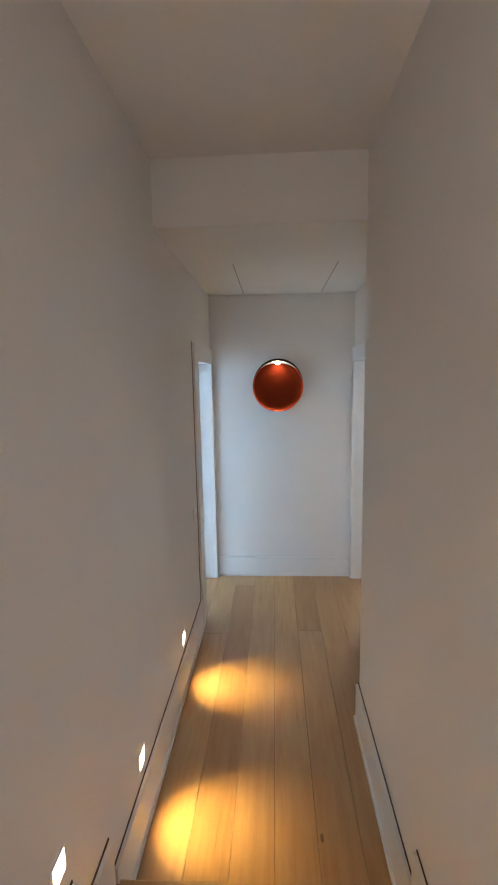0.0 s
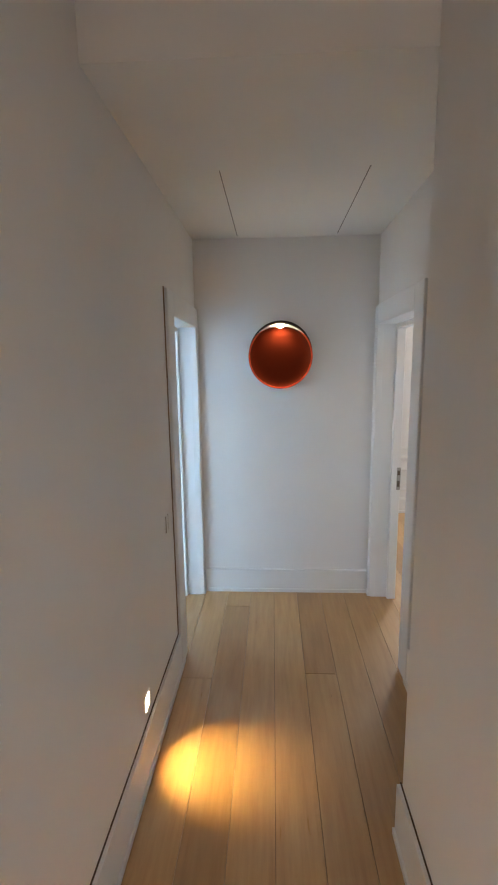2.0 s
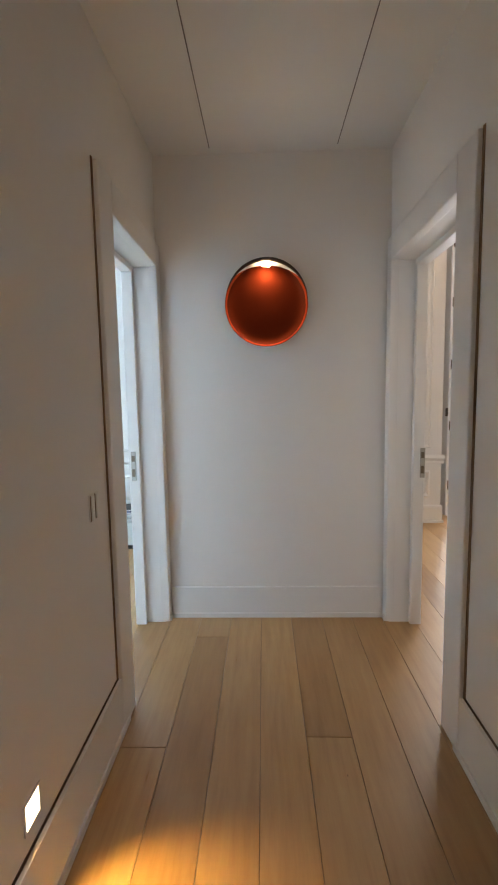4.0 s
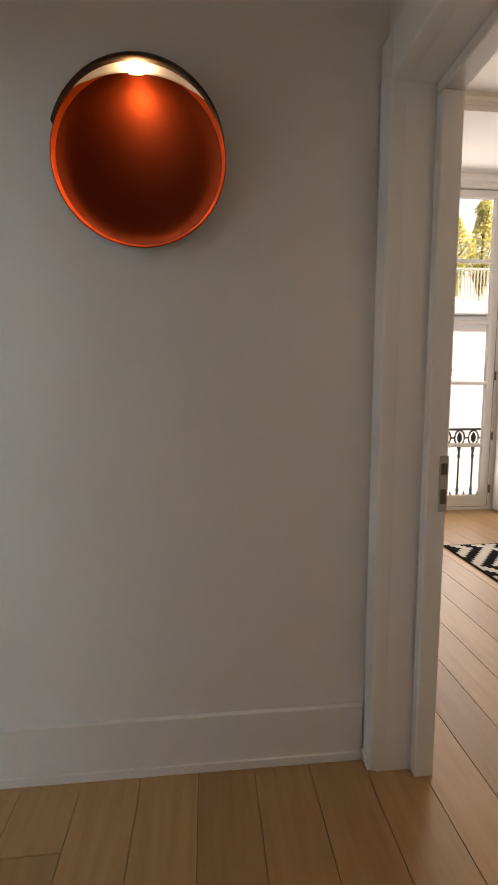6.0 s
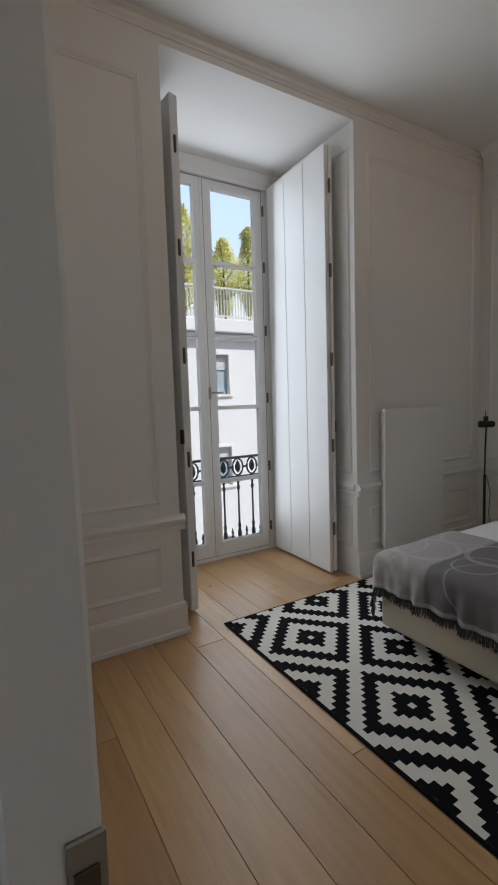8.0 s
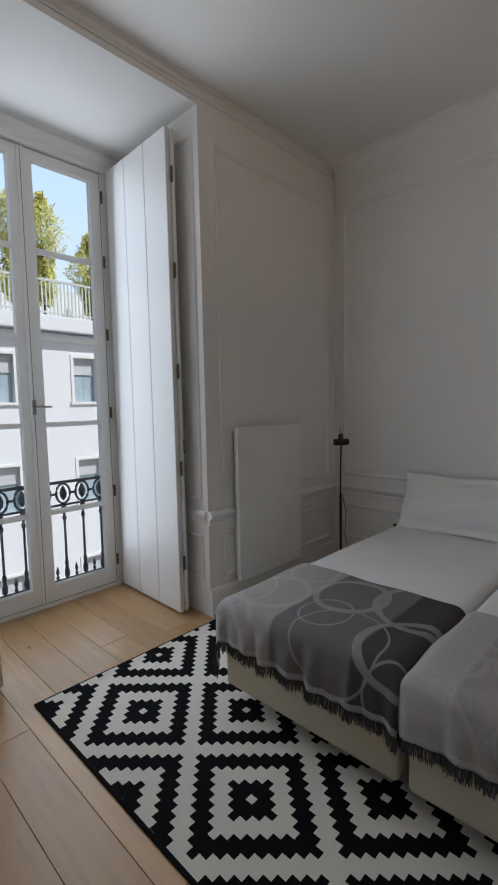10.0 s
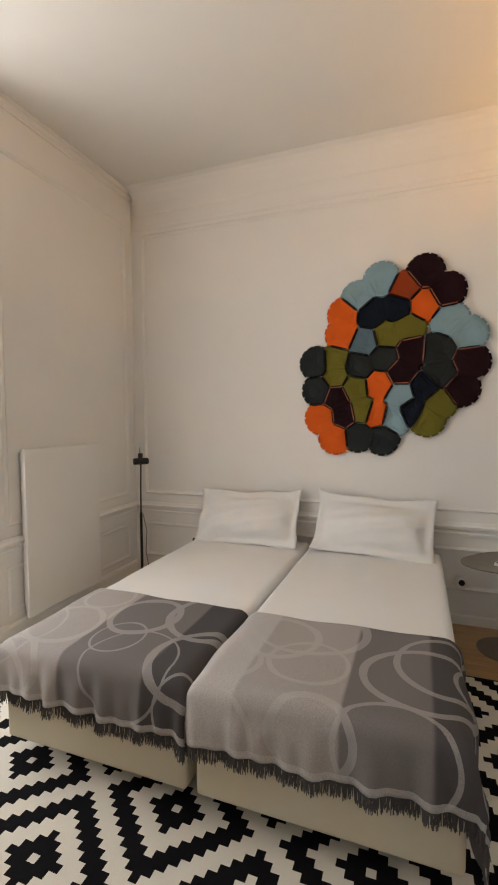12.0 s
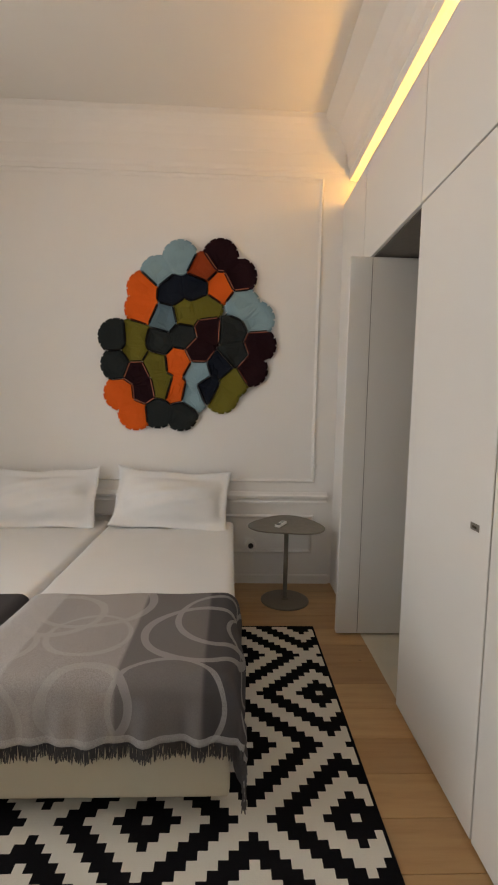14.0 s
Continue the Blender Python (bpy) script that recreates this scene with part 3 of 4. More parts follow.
def wardrobe_unit(x0, x1, z0, z1, knob_at=None):
    t = thing("wardrobe_unit", x0, WY, z0, "flush white lacquered wardrobe door, floor to ceiling" if z0 < 1 else "flush white lacquered upper cupboard", "wardrobe" if z0 < 1 else "cupboard", "built-in wardrobe")
    w, h = x1 - x0, z1 - z0
    part("carcass", boxes((0.004, w - 0.004, -0.58, -0.024, 0.0, h)), M_SEAM, t)
    door = part("door", soft_box(0.004, w - 0.004, -0.021, 0, 0.010 if z0 < 1 else 0.004, h - 0.004, 0.002, 1), M_DOOR, t)
    if knob_at:
        bm = soft_box(knob_at - 0.026, knob_at + 0.026, 0.0005, 0.003, 1.012, 1.036, 0.001, 1)
        part("knob", bm, M_STEEL, door, "small steel finger pull")
        part("finger_hole", soft_box(knob_at - 0.012, knob_at + 0.012, 0.002, 0.0045, 1.02, 1.028, 0.001, 1), M_BRONZE, door)


for a, b in zip(U, U[1:]):
    wardrobe_unit(a, b, 0.0, WD, knob_at=0.09 if a > 4 else None)
    wardrobe_unit(a, b, WD, WT)
wardrobe_unit(5.137, 6.01, WD, WT)
D0, D1 = 5.137, 5.93
structure("wall_door_surround", boxes((6.015, WX, WY - 0.3, WY, WD, WT), (D1, WX, WY - 0.3, WY, 0, WD - 0.002)), M_DOOR, "flush white panel beside the bathroom door", "panel")
structure("wall_bathroom_side", boxes((D0 - 0.12, D0, 1.6, WY - 0.6, 0, BC), (D1 + 0.05, D1 + 0.15, 1.6, WY - 0.31, 0, BC)), M_WALL, "white bathroom wall", "wall")
structure("ceiling_bathroom", boxes((D0, D1 + 0.05, 1.6, WY - 0.585, WD + 0.02, WD + 0.1)), M_CEIL, "white bathroom ceiling", "ceiling")
structure("wardrobe_top", boxes((BX + 0.02, WX - 0.002, WY - 0.62, WY - 0.002, WT + 0.001, WT + 0.011)), M_DOOR, "white board over the wardrobe", "panel")
structure("wall_above_wardrobe", boxes((BX, WX, WY - 0.62, WY - 0.25, WT + 0.012, WT + 0.183), (BX, WX, WY - 0.62, WY - 0.085, WT + 0.183, BC)), M_WALL, "white wall above the wardrobe with a light cove", "wall")
leaf = thing("bathroom_door", 5.785, 0, 0.012, "white lacquered pivot door standing open", "door")
panel = part("panel", soft_box(0, 0.04, 2.77, 3.485, 0, WD - 0.03, 0.003, 1), M_DOOR, leaf)
part("edge_seam", boxes((-0.0012, 0.001, 3.354, 3.357, 0.004, WD - 0.034)), M_SEAM, panel)

# light strip lying in a cove behind the wardrobe's top edge, under the cornice
strip = thing("led_strip", 0, WY, WT, "warm glowing light strip above the wardrobe", "light strip")
part("channel", boxes((BX + 0.02, WX - 0.004, -0.19, -0.125, 0.012, 0.02)), M_TRIM, strip)
part("diffuser", boxes((BX + 0.02, WX - 0.01, -0.18, -0.14, 0.0205, 0.028)), glow("warm_led", (1.0, 0.60, 0.17), 2.0), strip)
lamp_light("led_strip_light", 'AREA', look((4.66, WY - 0.145, WT + 0.04), (4.66, WY + 0.25, WT + 0.54)), 5.2, (1.0, 0.53, 0.13), size=3.8, size_y=0.02)
rail("trim_wardrobe_cornice", ((0, 0), (0.05, 0), (0.06, 0.04), (0.05, 0.07), (0.07, 0.11), (0.075, 0.17), (0.10, 0.22), (0.16, 0.31), (0.26, 0.375), (0.26, 0.386), (0, 0.386)),
     [(WX - 0.004, WY - 0.085, 0, 1, WT + 0.18), (BX, WY - 0.085, 0, 1, WT + 0.18)], "plaster cornice above the wardrobe")

# ---- hall things ----
def wall_lamp(x, z):
    t = thing("wall_lamp", x, HY, z, "round copper-red dish wall lamp, lit from its upper rim", "wall lamp")
    R, n = 0.238, 64

    def dish(rows_in, closed=False):
        """A round dish from pairs of radius share and how far it stands out."""
        bm = bmesh.new()
        rows = [[bm.verts.new((r * R * math.cos(a), -out, r * R * math.sin(a))) for a in (2 * math.pi * k / n for k in range(n))] for r, out in rows_in]
        for a, b in zip(rows, rows[1:]):
            for k in range(n):
                bm.faces.new((a[k], a[(k + 1) % n], b[(k + 1) % n], b[k]))
        if closed:
            bm.faces.new(rows[0])
        return bm

    def crescent(a0, a1, bulge, lip, profile):
        """A bow along the upper rim, bulging out and lipping in; profile: share from outside to inside, how far out."""
        bm, rows, m = bmesh.new(), [], len(profile)
        for k in range(49):
            a = radians(a0 + (a1 - a0) * k / 48)
            w = math.sin(math.pi * k / 48) ** 1.2
            outer, inner = 1.004 + bulge * w, 0.996 - lip * w
            rows.append([bm.verts.new(((outer + (inner - outer) * share) * R * math.cos(a), -out, (outer + (inner - outer) * share) * R * math.sin(a))) for share, out in profile])
        for a, b in zip(rows, rows[1:]):
            for k in range(m):
                bm.faces.new((a[k], a[(k + 1) % m], b[(k + 1) % m], b[k]))
        bm.faces.new(rows[0]), bm.faces.new(rows[-1][::-1])
        return bm
    part("reflector", dish([(0.02, 0.014), (0.3, 0.0145), (0.55, 0.016), (0.7, 0.0185), (0.8, 0.0225), (0.87, 0.0285), (0.92, 0.036), (0.955, 0.045)], True), M_COPPER, t, "dark copper-red lacquered inside", True)
    part("rim", dish([(0.955, 0.045), (0.972, 0.052), (0.987, 0.058), (0.996, 0.060), (1.0, 0.058)]), M_RIM_LIT, t, "copper rim, coloured brighter for the light it catches", True)
    part("shell", dish([(0.02, 0.004), (0.4, 0.006), (0.7, 0.010), (0.9, 0.022), (0.985, 0.045), (1.004, 0.057), (1.0, 0.0582)], True), M_BROWN, t, "dark outer shell", True)
    part("hood", crescent(12, 162, 0.085, 0.0, ((0, 0.03), (0, 0.070), (0.5, 0.080), (1, 0.082), (1, 0.03))), M_BROWN, t, "dark crescent hood", True)
    part("lamp_shelf", crescent(40, 136, 0.0, 0.085, ((0, 0.052), (0, 0.066), (1, 0.060), (1, 0.052))), M_TRIM, t, "cream crescent that holds the diode")
    part("light_source", soft_box(-0.020, 0.020, -0.084, -0.060, 0.206, 0.222, 0.006), glow("lamp_diode", (1.0, 0.74, 0.40), 70.0), t, "glowing diode")
    part("wall_mount", lathe(bmesh.new(), [(0.05, 0.0), (0.05, 0.012)], 24, 'Y', (0, 0, 0)), M_BROWN, t)

    lamp_light("wall_lamp_light", 'SPOT', look((x, HY - 0.10, z + 0.205), (x, HY - 0.015, z + 0.02)), 1.7, (1.0, 0.72, 0.40), cone=150, blend=0.8, soft=0.015)


wall_lamp(1.812, 1.905)


def step_light(y, z):
    t = thing("step_light", LX, y, z, "small lit recessed step light in the wall", "step light", "step lights")
    part("frame", boxes((0.0005, 0.004, -0.042, 0.042, -0.042, -0.034), (0.0005, 0.004, -0.042, 0.042, 0.034, 0.042), (0.0005, 0.004, -0.042, -0.034, -0.034, 0.034), (0.0005, 0.004, 0.034, 0.042, -0.034, 0.034)), M_TRIM, t)
    part("lens", boxes((0.0005, 0.0025, -0.033, 0.033, -0.033, 0.033)), glow("step_light_lens", (1.0, 0.82, 0.5), 7.0), t)
    lamp_light("step_light_beam", 'SPOT', look((LX + 0.012, y, z), (LX + 0.24, y, z - 0.30)), 13.0, (1.0, 0.64, 0.18), cone=72, blend=1.0, soft=0.02)


for y, z in ((2.945, 0.33), (2.0, 0.335), (1.27, 0.672)):
    step_light(y, z)

sw = thing("light_switch", LX, 3.475, 1.0, "white wall switch with two slim rockers beside the doorway", "light switch")
part("plate", soft_box(0.0, 0.004, -0.042, 0.042, -0.05, 0.05, 0.0015, 1), M_WALL, sw)
for dy in (-0.022, 0.022):
    rocker = part("rocker", soft_box(0.0035, 0.010, dy - 0.013, dy + 0.013, -0.045, 0.045, 0.002, 1), M_PLASTIC, sw)
    part("edge", boxes((0.0042, 0.0062, dy - 0.0165, dy - 0.0135, -0.046, 0.046)), M_GROOVE, rocker)

# ---- bedroom things ----
rug = tagged(part("rug", soft_box(0, 2.0, 0, 3.0, 0.001, 0.0105, 0.003, 1), M_RUG), "black and white flatwoven rug with stepped diamonds", "rug")
rug.location = (3.88, 3.61, 0)


def cushion(w, d, h, flange, seed, nu=36, nv=26):
    """A filled pillow with a flat flange all round, lying in xy."""
    rng = random.Random(seed)
    ph = [rng.uniform(0, 6.28) for _ in range(6)]
    bm = bmesh.new()

    def height(a, b):
        ia, ib = abs(a) * w / 2, abs(b) * d / 2
        ea, eb = max(0.0, 1 - (ia / (w / 2 - flange)) ** 2.2), max(0.0, 1 - (ib / (d / 2 - flange)) ** 2.0)
        return 0.004 + h * (ea * eb) ** 0.66
    sheets = []
    for side in (1, -1):
        grid = []
        for i in range(nu + 1):
            row = []
            for j in range(nv + 1):
                a, b = 2 * i / nu - 1, 2 * j / nv - 1
                z = height(a, b)
                wob = 0.008 * math.sin(5 * a + ph[0]) * math.sin(4 * b + ph[1]) + 0.006 * math.sin(9 * a + 5 * b + ph[2]) + 0.007 * math.sin(15 * b - 6 * a + ph[3])
                curl = 0.014 * math.sin(7 * a + ph[4]) * b * b + 0.014 * math.sin(6 * b + ph[5]) * a * a + 0.03 * (a * b) ** 6
                x = a * w / 2 * (1 - 0.045 * (1 - b * b))
                y = b * d / 2 * (1 - 0.085 * (1 - a * a))
                row.append(bm.verts.new((x, y, side * (z + (wob * z / h if side > 0 else 0)) + curl)))
            grid.append(row)
        for i in range(nu):
            for j in range(nv):
                bm.faces.new((grid[i][j], grid[i + 1][j], grid[i + 1][j + 1], grid[i][j + 1]))
        sheets.append(grid)
    a, b = sheets
    rim = [(i, 0) for i in range(nu)] + [(nu, j) for j in range(nv)] + [(i, nv) for i in range(nu, 0, -1)] + [(0, j) for j in range(nv, 0, -1)]
    for (i, j), (k, l) in zip(rim, rim[1:] + rim[:1]):
        bm.faces.new((a[i][j], a[k][l], b[k][l], b[i][j]))
    return bm


def bed(y0, y1, label):
    x0, x1 = 4.545, 6.54
    t = thing("bed", x0, y0, 0, label, "bed", "pair of single beds")
    w, l = y1 - y0, x1 - x0
    part("base", soft_box(0.0, l, 0.005, w - 0.005, 0.085, 0.335, 0.022, 3), M_BEDBASE, t, "cream upholstered bed base", True)
    for fx in (0.12, l - 0.12):
        for fy in (0.1, w - 0.1):
            part("leg", lathe(bmesh.new(), [(0.028, 0.0105), (0.03, 0.03), (0.03, 0.086)], 12, 'Z', (fx, fy, 0)), M_BLACK, t)
    # mattress under a white cover, slightly uneven
    bm = soft_box(-0.012, l + 0.01, -0.008, w + 0.008, 0.30, 0.505, 0.045, 4)
    bmesh.ops.subdivide_edges(bm, edges=[e for e in bm.edges if e.calc_length() > 0.25], cuts=24, use_grid_fill=True)
    for v in bm.verts:
        k = noise.noise(Vector((v.co.x * 2.1, v.co.y * 3.2 + y0, 0.3)))
        f = noise.noise(Vector((v.co.x * 7, v.co.y * 2.0 + y0, 4.3)))
        if v.co.z > 0.48:
            v.co.z += 0.007 * k + 0.004 * f
        elif v.co.z < 0.45:
            v.co.y += 0.008 * f * (1 if v.co.y > w / 2 else -1)
    part("cover", bm, M_SHEET, t, "white cotton cover over the mattress", True)
    return t


BEDS = ((5.065, 5.955), (4.125, 5.035))
bed(*BEDS[0], "single bed with white cover, standing by the radiator")
bed(*BEDS[1], "single bed with white cover, standing by the side table")


def throw(y0, y1, over_lo, over_hi, seed, b1, b2, label):
    """A throw across the foot of a bed, hanging over the foot end and, where over_* is not 0, over the sides."""
    top, xh, xf = 0.521, 5.165, 4.528
    rng = random.Random(seed)
    ph = [rng.uniform(0, 6.28) for _ in range(8)]
    t = thing("throw_blanket", 0, 0, 0, label, "blanket", "throws on the beds")
    lo, hi = y0 - 0.012, y1 + 0.012
    flat_l, drop = xh - xf, 0.185
    r = 0.05

    def bend(s, edge):
        """How far out and how far down a strip lies that turns over an edge."""
        if s <= edge - r:
            return s, 0.0
        a = (s - edge + r) / r
        if a < math.pi / 2:
            return edge - r + r * math.sin(a), r * (1 - math.cos(a))
        return edge, r + (s - edge + r - r * math.pi / 2)
    nu, nv = 70, 80
    total_v = (hi - lo) + over_lo + over_hi
    bm = bmesh.new()
    uvl = bm.loops.layers.uv.new("UVMap")
    total_u = flat_l + drop
    grid, uvs = [], {}
    for i in range(nu + 1):
        row = []
        for j in range(nv + 1):
            u, v = total_u * i / nu, -over_lo + total_v * j / nv
            ox, dz = bend(u, flat_l)
            w = hi - lo
            if v < w / 2:
                oy, dy = bend(w / 2 - v, w / 2 + (0.0 if over_lo else 1.0))
                y = lo + w / 2 - oy
            else:
                oy, dy = bend(v - w / 2, w / 2 + (0.0 if over_hi else 1.0))
                y = lo + w / 2 + oy
            x, z = xh - ox, top - max(dz, dy) - 0.35 * min(dz, dy)
            hang_x, hang_y = min(1.0, dz / 0.12), min(1.0, dy / 0.12)
            fold = math.sin(38 * v + ph[0] + 2.2 * math.sin(5 * v + ph[1])) * (0.6 + 0.4 * math.sin(9 * v + ph[7]))
            x -= hang_x * (0.018 + (0.017 * fold + 0.006 * math.sin(71 * v + ph[6])) * dz / drop)
            y += hang_y * (0.012 + 0.022 * math.sin(15 * u + ph[2])) * (1 if v > w / 2 else -1)
            z += 0.004 * math.sin(7 * u + 5 * v + ph[3]) + 0.003 * math.sin(17 * v - 4 * u + ph[4])
            z += hang_x * 0.004 * math.sin(6 * v + ph[5])
            z = max(z, 0.05)
            p = bm.verts.new((x, y, z))
            uvs[p] = (i / nu, j / nv)
            row.append(p)
        grid.append(row)
    for i in range(nu):
        for j in range(nv):
            f = bm.faces.new((grid[i][j], grid[i + 1][j], grid[i + 1][j + 1], grid[i][j + 1]))
            for loop in f.loops:
                loop[uvl].uv = uvs[loop.vert]
    hem = [v.co.copy() for v in grid[-1]]
    cl = part("cloth", bm, blanket_material("grey_woven_throw", seed, b1, b2), t, "", True)
    mod = cl.modifiers.new("thickness", 'SOLIDIFY')
    mod.thickness, mod.offset = 0.006, 1.0
    fr = bmesh.new()
    for k in range(len(hem) - 1):
        for m in range(9):
            p = hem[k].lerp(hem[k + 1], (m + rng.random() * 0.6) / 9) + Vector((-0.003, 0, 0.004))
            ln = rng.uniform(0.035, 0.058)
            d = Vector((rng.uniform(-0.012, 0.004), rng.uniform(-0.009, 0.009), -ln))
            q = 0.0022
            a = [fr.verts.new(p + Vector((0, s * q, 0))) for s in (-1, 1)] + [fr.verts.new(p + Vector((-q, 0, 0)))]
            b = [fr.verts.new(p + d + Vector((0, s * q * 0.7, 0))) for s in (-1, 1)] + [fr.verts.new(p + d + Vector((-q, 0, 0)))]
            for e, g in ((0, 1), (1, 2), (2, 0)):
                fr.faces.new((a[e], a[g], b[g], b[e]))
            fr.faces.new(b)
    f = part("fringe", fr, M_FRINGE, t, "dark grey fringe along the hem")
    tagged(f, kind="stuff")
    return t


M_FRINGE = cloth("grey_fringe", (0.10, 0.095, 0.095), 0.3)
throw(*BEDS[0], 0.06, 0.26, 11, 0.20, 0.52, "grey throw with pale rings, over the bed foot by the window")
throw(*BEDS[1], 0.30, 0.05, 4, 0.32, 0.54, "grey throw with pale rings, its corner trailing at the bed side")

for k, (x, y, rz, seed) in enumerate(((6.44, 5.53, 1.5, 3), (6.445, 4.575, -3, 8))):
    p = tagged(part("pillow", cushion(0.84, 0.46, 0.11, 0.06, seed), M_SHEET, None, "", True), "white cotton pillow with a flat flange, propped at the bed head", "pillow", "pillows")
    p.matrix_world = pose(x - 0.02, y, 0.69, 0, -60, 0) @ pose(0, 0, 0, 0, 0, 90 + rz)


def side_table(x, y):
    t = thing("side_table", x, y, 0, "taupe metal side table with a rounded top and round foot", "side table")
    bm = bmesh.new()
    n = 72
    rows = []
    for s, z in ((0.985, 0.548), (1.0, 0.551), (1.0, 0.555), (0.985, 0.558)):
        rows.append([bm.verts.new((s * (0.242 + 0.030 * math.cos(3 * a + 0.5)) * math.cos(a), s * (0.262 + 0.022 * math.cos(3 * a + 0.5)) * math.sin(a), z)) for a in (2 * math.pi * k / n for k in range(n))])
    for a, b in zip(rows, rows[1:]):
        for k in range(n):
            bm.faces.new((a[k], a[(k + 1) % n], b[(k + 1) % n], b[k]))
    bm.faces.new(rows[0][::-1]), bm.faces.new(rows[-1])
    part("tabletop", bm, M_TAUPE, t)
    part("post", lathe(bmesh.new(), [(0.018, 0.01), (0.016, 0.03), (0.016, 0.549)], 20), M_TAUPE, t, "", True)
    part("foot", lathe(bmesh.new(), [(0.172, 0.001), (0.172, 0.006), (0.165, 0.010), (0.03, 0.014), (0.02, 0.022)], 48), M_TAUPE, t)
    part("collar", lathe(bmesh.new(), [(0.05, 0.540), (0.05, 0.5485)], 24), M_TAUPE, t)


side_table(6.275, 3.745)
remote = thing("remote_control", 6.245, 3.79, 0.558, "white remote control lying on the side table", "remote control")
remote.rotation_euler = (0, 0, radians(62))
part("body", soft_box(-0.02, 0.02, -0.068, 0.068, 0.0005, 0.018, 0.005), M_PLASTIC, remote)
part("display", soft_box(-0.014, 0.014, 0.02, 0.058, 0.0175, 0.0195, 0.001, 1), M_BLACK, remote)
part("button", soft_box(-0.012, 0.012, -0.045, 0.0, 0.0175, 0.0195, 0.001, 1), M_LACQUER, remote)

sock = thing("wall_socket", WX, 3.985, 0.315, "white wall socket with a plug beside the bed", "socket")
part("plate", soft_box(-0.010, 0, -0.045, 0.045, -0.045, 0.045, 0.003), M_PLASTIC, sock)
pl = part("plug", lathe(bmesh.new(), [(0.036, -0.060), (0.040, -0.054), (0.040, -0.012), (0.036, -0.006)], 20, 'X'), M_PLASTIC, sock)
part("ring", lathe(bmesh.new(), [(0.021, -0.0625), (0.021, -0.058)], 16, 'X'), M_BLACK, pl)
sock2 = thing("wall_socket", WX, 6.06, 0.40, "dark wall socket behind the floor lamp", "socket")
part("plate", soft_box(-0.012, 0, -0.04, 0.04, -0.035, 0.035, 0.003), M_BLACK, sock2)


def floor_lamp(x, y):
    t = thing("floor_lamp", x, y, 0, "slender black floor lamp with a small swivel head, unlit", "floor lamp")
    part("foot", lathe(bmesh.new(), [(0.11, 0.001), (0.11, 0.010), (0.10, 0.014), (0.012, 0.018)], 32), M_BLACK, t)
    part("tube", lathe(bmesh.new(), [(0.011, 0.015), (0.011, 0.70), (0.007, 0.71)], 12), M_BLACK, t)
    part("stem", tube(bmesh.new(), [(0, 0, 0.70), (0.002, 0, 0.9), (0.006, -0.004, 1.13)], 0.0065), M_BLACK, t)
    head = part("head", lathe(bmesh.new(), [(0.022, -0.06), (0.027, -0.055), (0.027, 0.05), (0.022, 0.06)], 18, 'X', (0.006, -0.004, 1.125)), M_BLACK, t, "small black cylindrical head")
    head.rotation_euler = (0, 0, radians(-40))
    part("bracket", soft_box(-0.014, 0.026, -0.012, 0.012, 1.14, 1.19, 0.004, 1), M_BLACK, t)
    part("pin", lathe(bmesh.new(), [(0.003, 1.18), (0.003, 1.235)], 8), M_BLACK, t)
    part("cable", tube(bmesh.new(), [(0.01, -0.01, 0.70), (0.035, -0.03, 0.55), (0.03, -0.02, 0.38), (0.06, -0.05, 0.12), (0.12, -0.10, 0.01)], 0.003, 6), M_BLACK, t)


floor_lamp(6.24, 6.385)

rad = thing("radiator", 5.285, FY, 0.2, "flat white panel radiator hung on the wall", "radiator")
part("front_plate", soft_box(0, 0.70, -0.082, -0.056, 0, 1.082, 0.008, 3), M_TRIM, rad)
part("body", boxes((0.03, 0.67, -0.0555, -0.012, 0.02, 1.06)), M_TRIM, rad)
part("bracket", boxes((0.1, 0.14, -0.0118, -0.0005, 0.2, 0.9)), M_TRIM, rad)
part("bracket", boxes((0.56, 0.60, -0.0118, -0.0005, 0.2, 0.9)), M_TRIM, rad)


# ---- felt wall hanging: cupped tiles in six colours ----
# one folded orange piece has its shade put into a darker colour
FELT = {"sky": (0.26, 0.40, 0.45), "plum": (0.020, 0.006, 0.009), "orange": (0.80, 0.13, 0.02), "navy": (0.010, 0.014, 0.024), "olive": (0.17, 0.15, 0.025), "rust": (0.34, 0.055, 0.016), "steel": (0.12, 0.19, 0.23), "slate": (0.026, 0.031, 0.031)}
# pieces of the hanging: colour, then the middles of the units that each is cut from
TILES = (("sky", (610, 211), (544, 262)), ("rust", (675, 246),), ("plum", (729, 203), (785, 262)), ("orange", (724, 298),), ("navy", (582, 313), (656, 301)), ("orange", (505, 309), (498, 373)),
         ("sky", (796, 353), (841, 396)), ("olive", (628, 388), (684, 365)), ("steel", (563, 404),), ("slate", (419, 463),), ("olive", (474, 459), (477, 511)), ("slate", (547, 478), (620, 456)))
TILES_LOW = (("plum", (694, 436), (666, 503)), ("slate", (764, 440), (774, 511)), ("plum", (848, 479), (824, 558)), ("slate", (426, 552),), ("plum", (480, 574), (505, 637)), ("orange", (435, 645), (477, 708)),
             ("olive", (533, 546), (558, 625)), ("orange", (606, 538), (596, 637)), ("sky", (666, 574), (648, 649)), ("navy", (732, 554), (698, 625)), ("olive", (768, 598), (738, 648)), ("slate", (544, 700), (614, 708)))


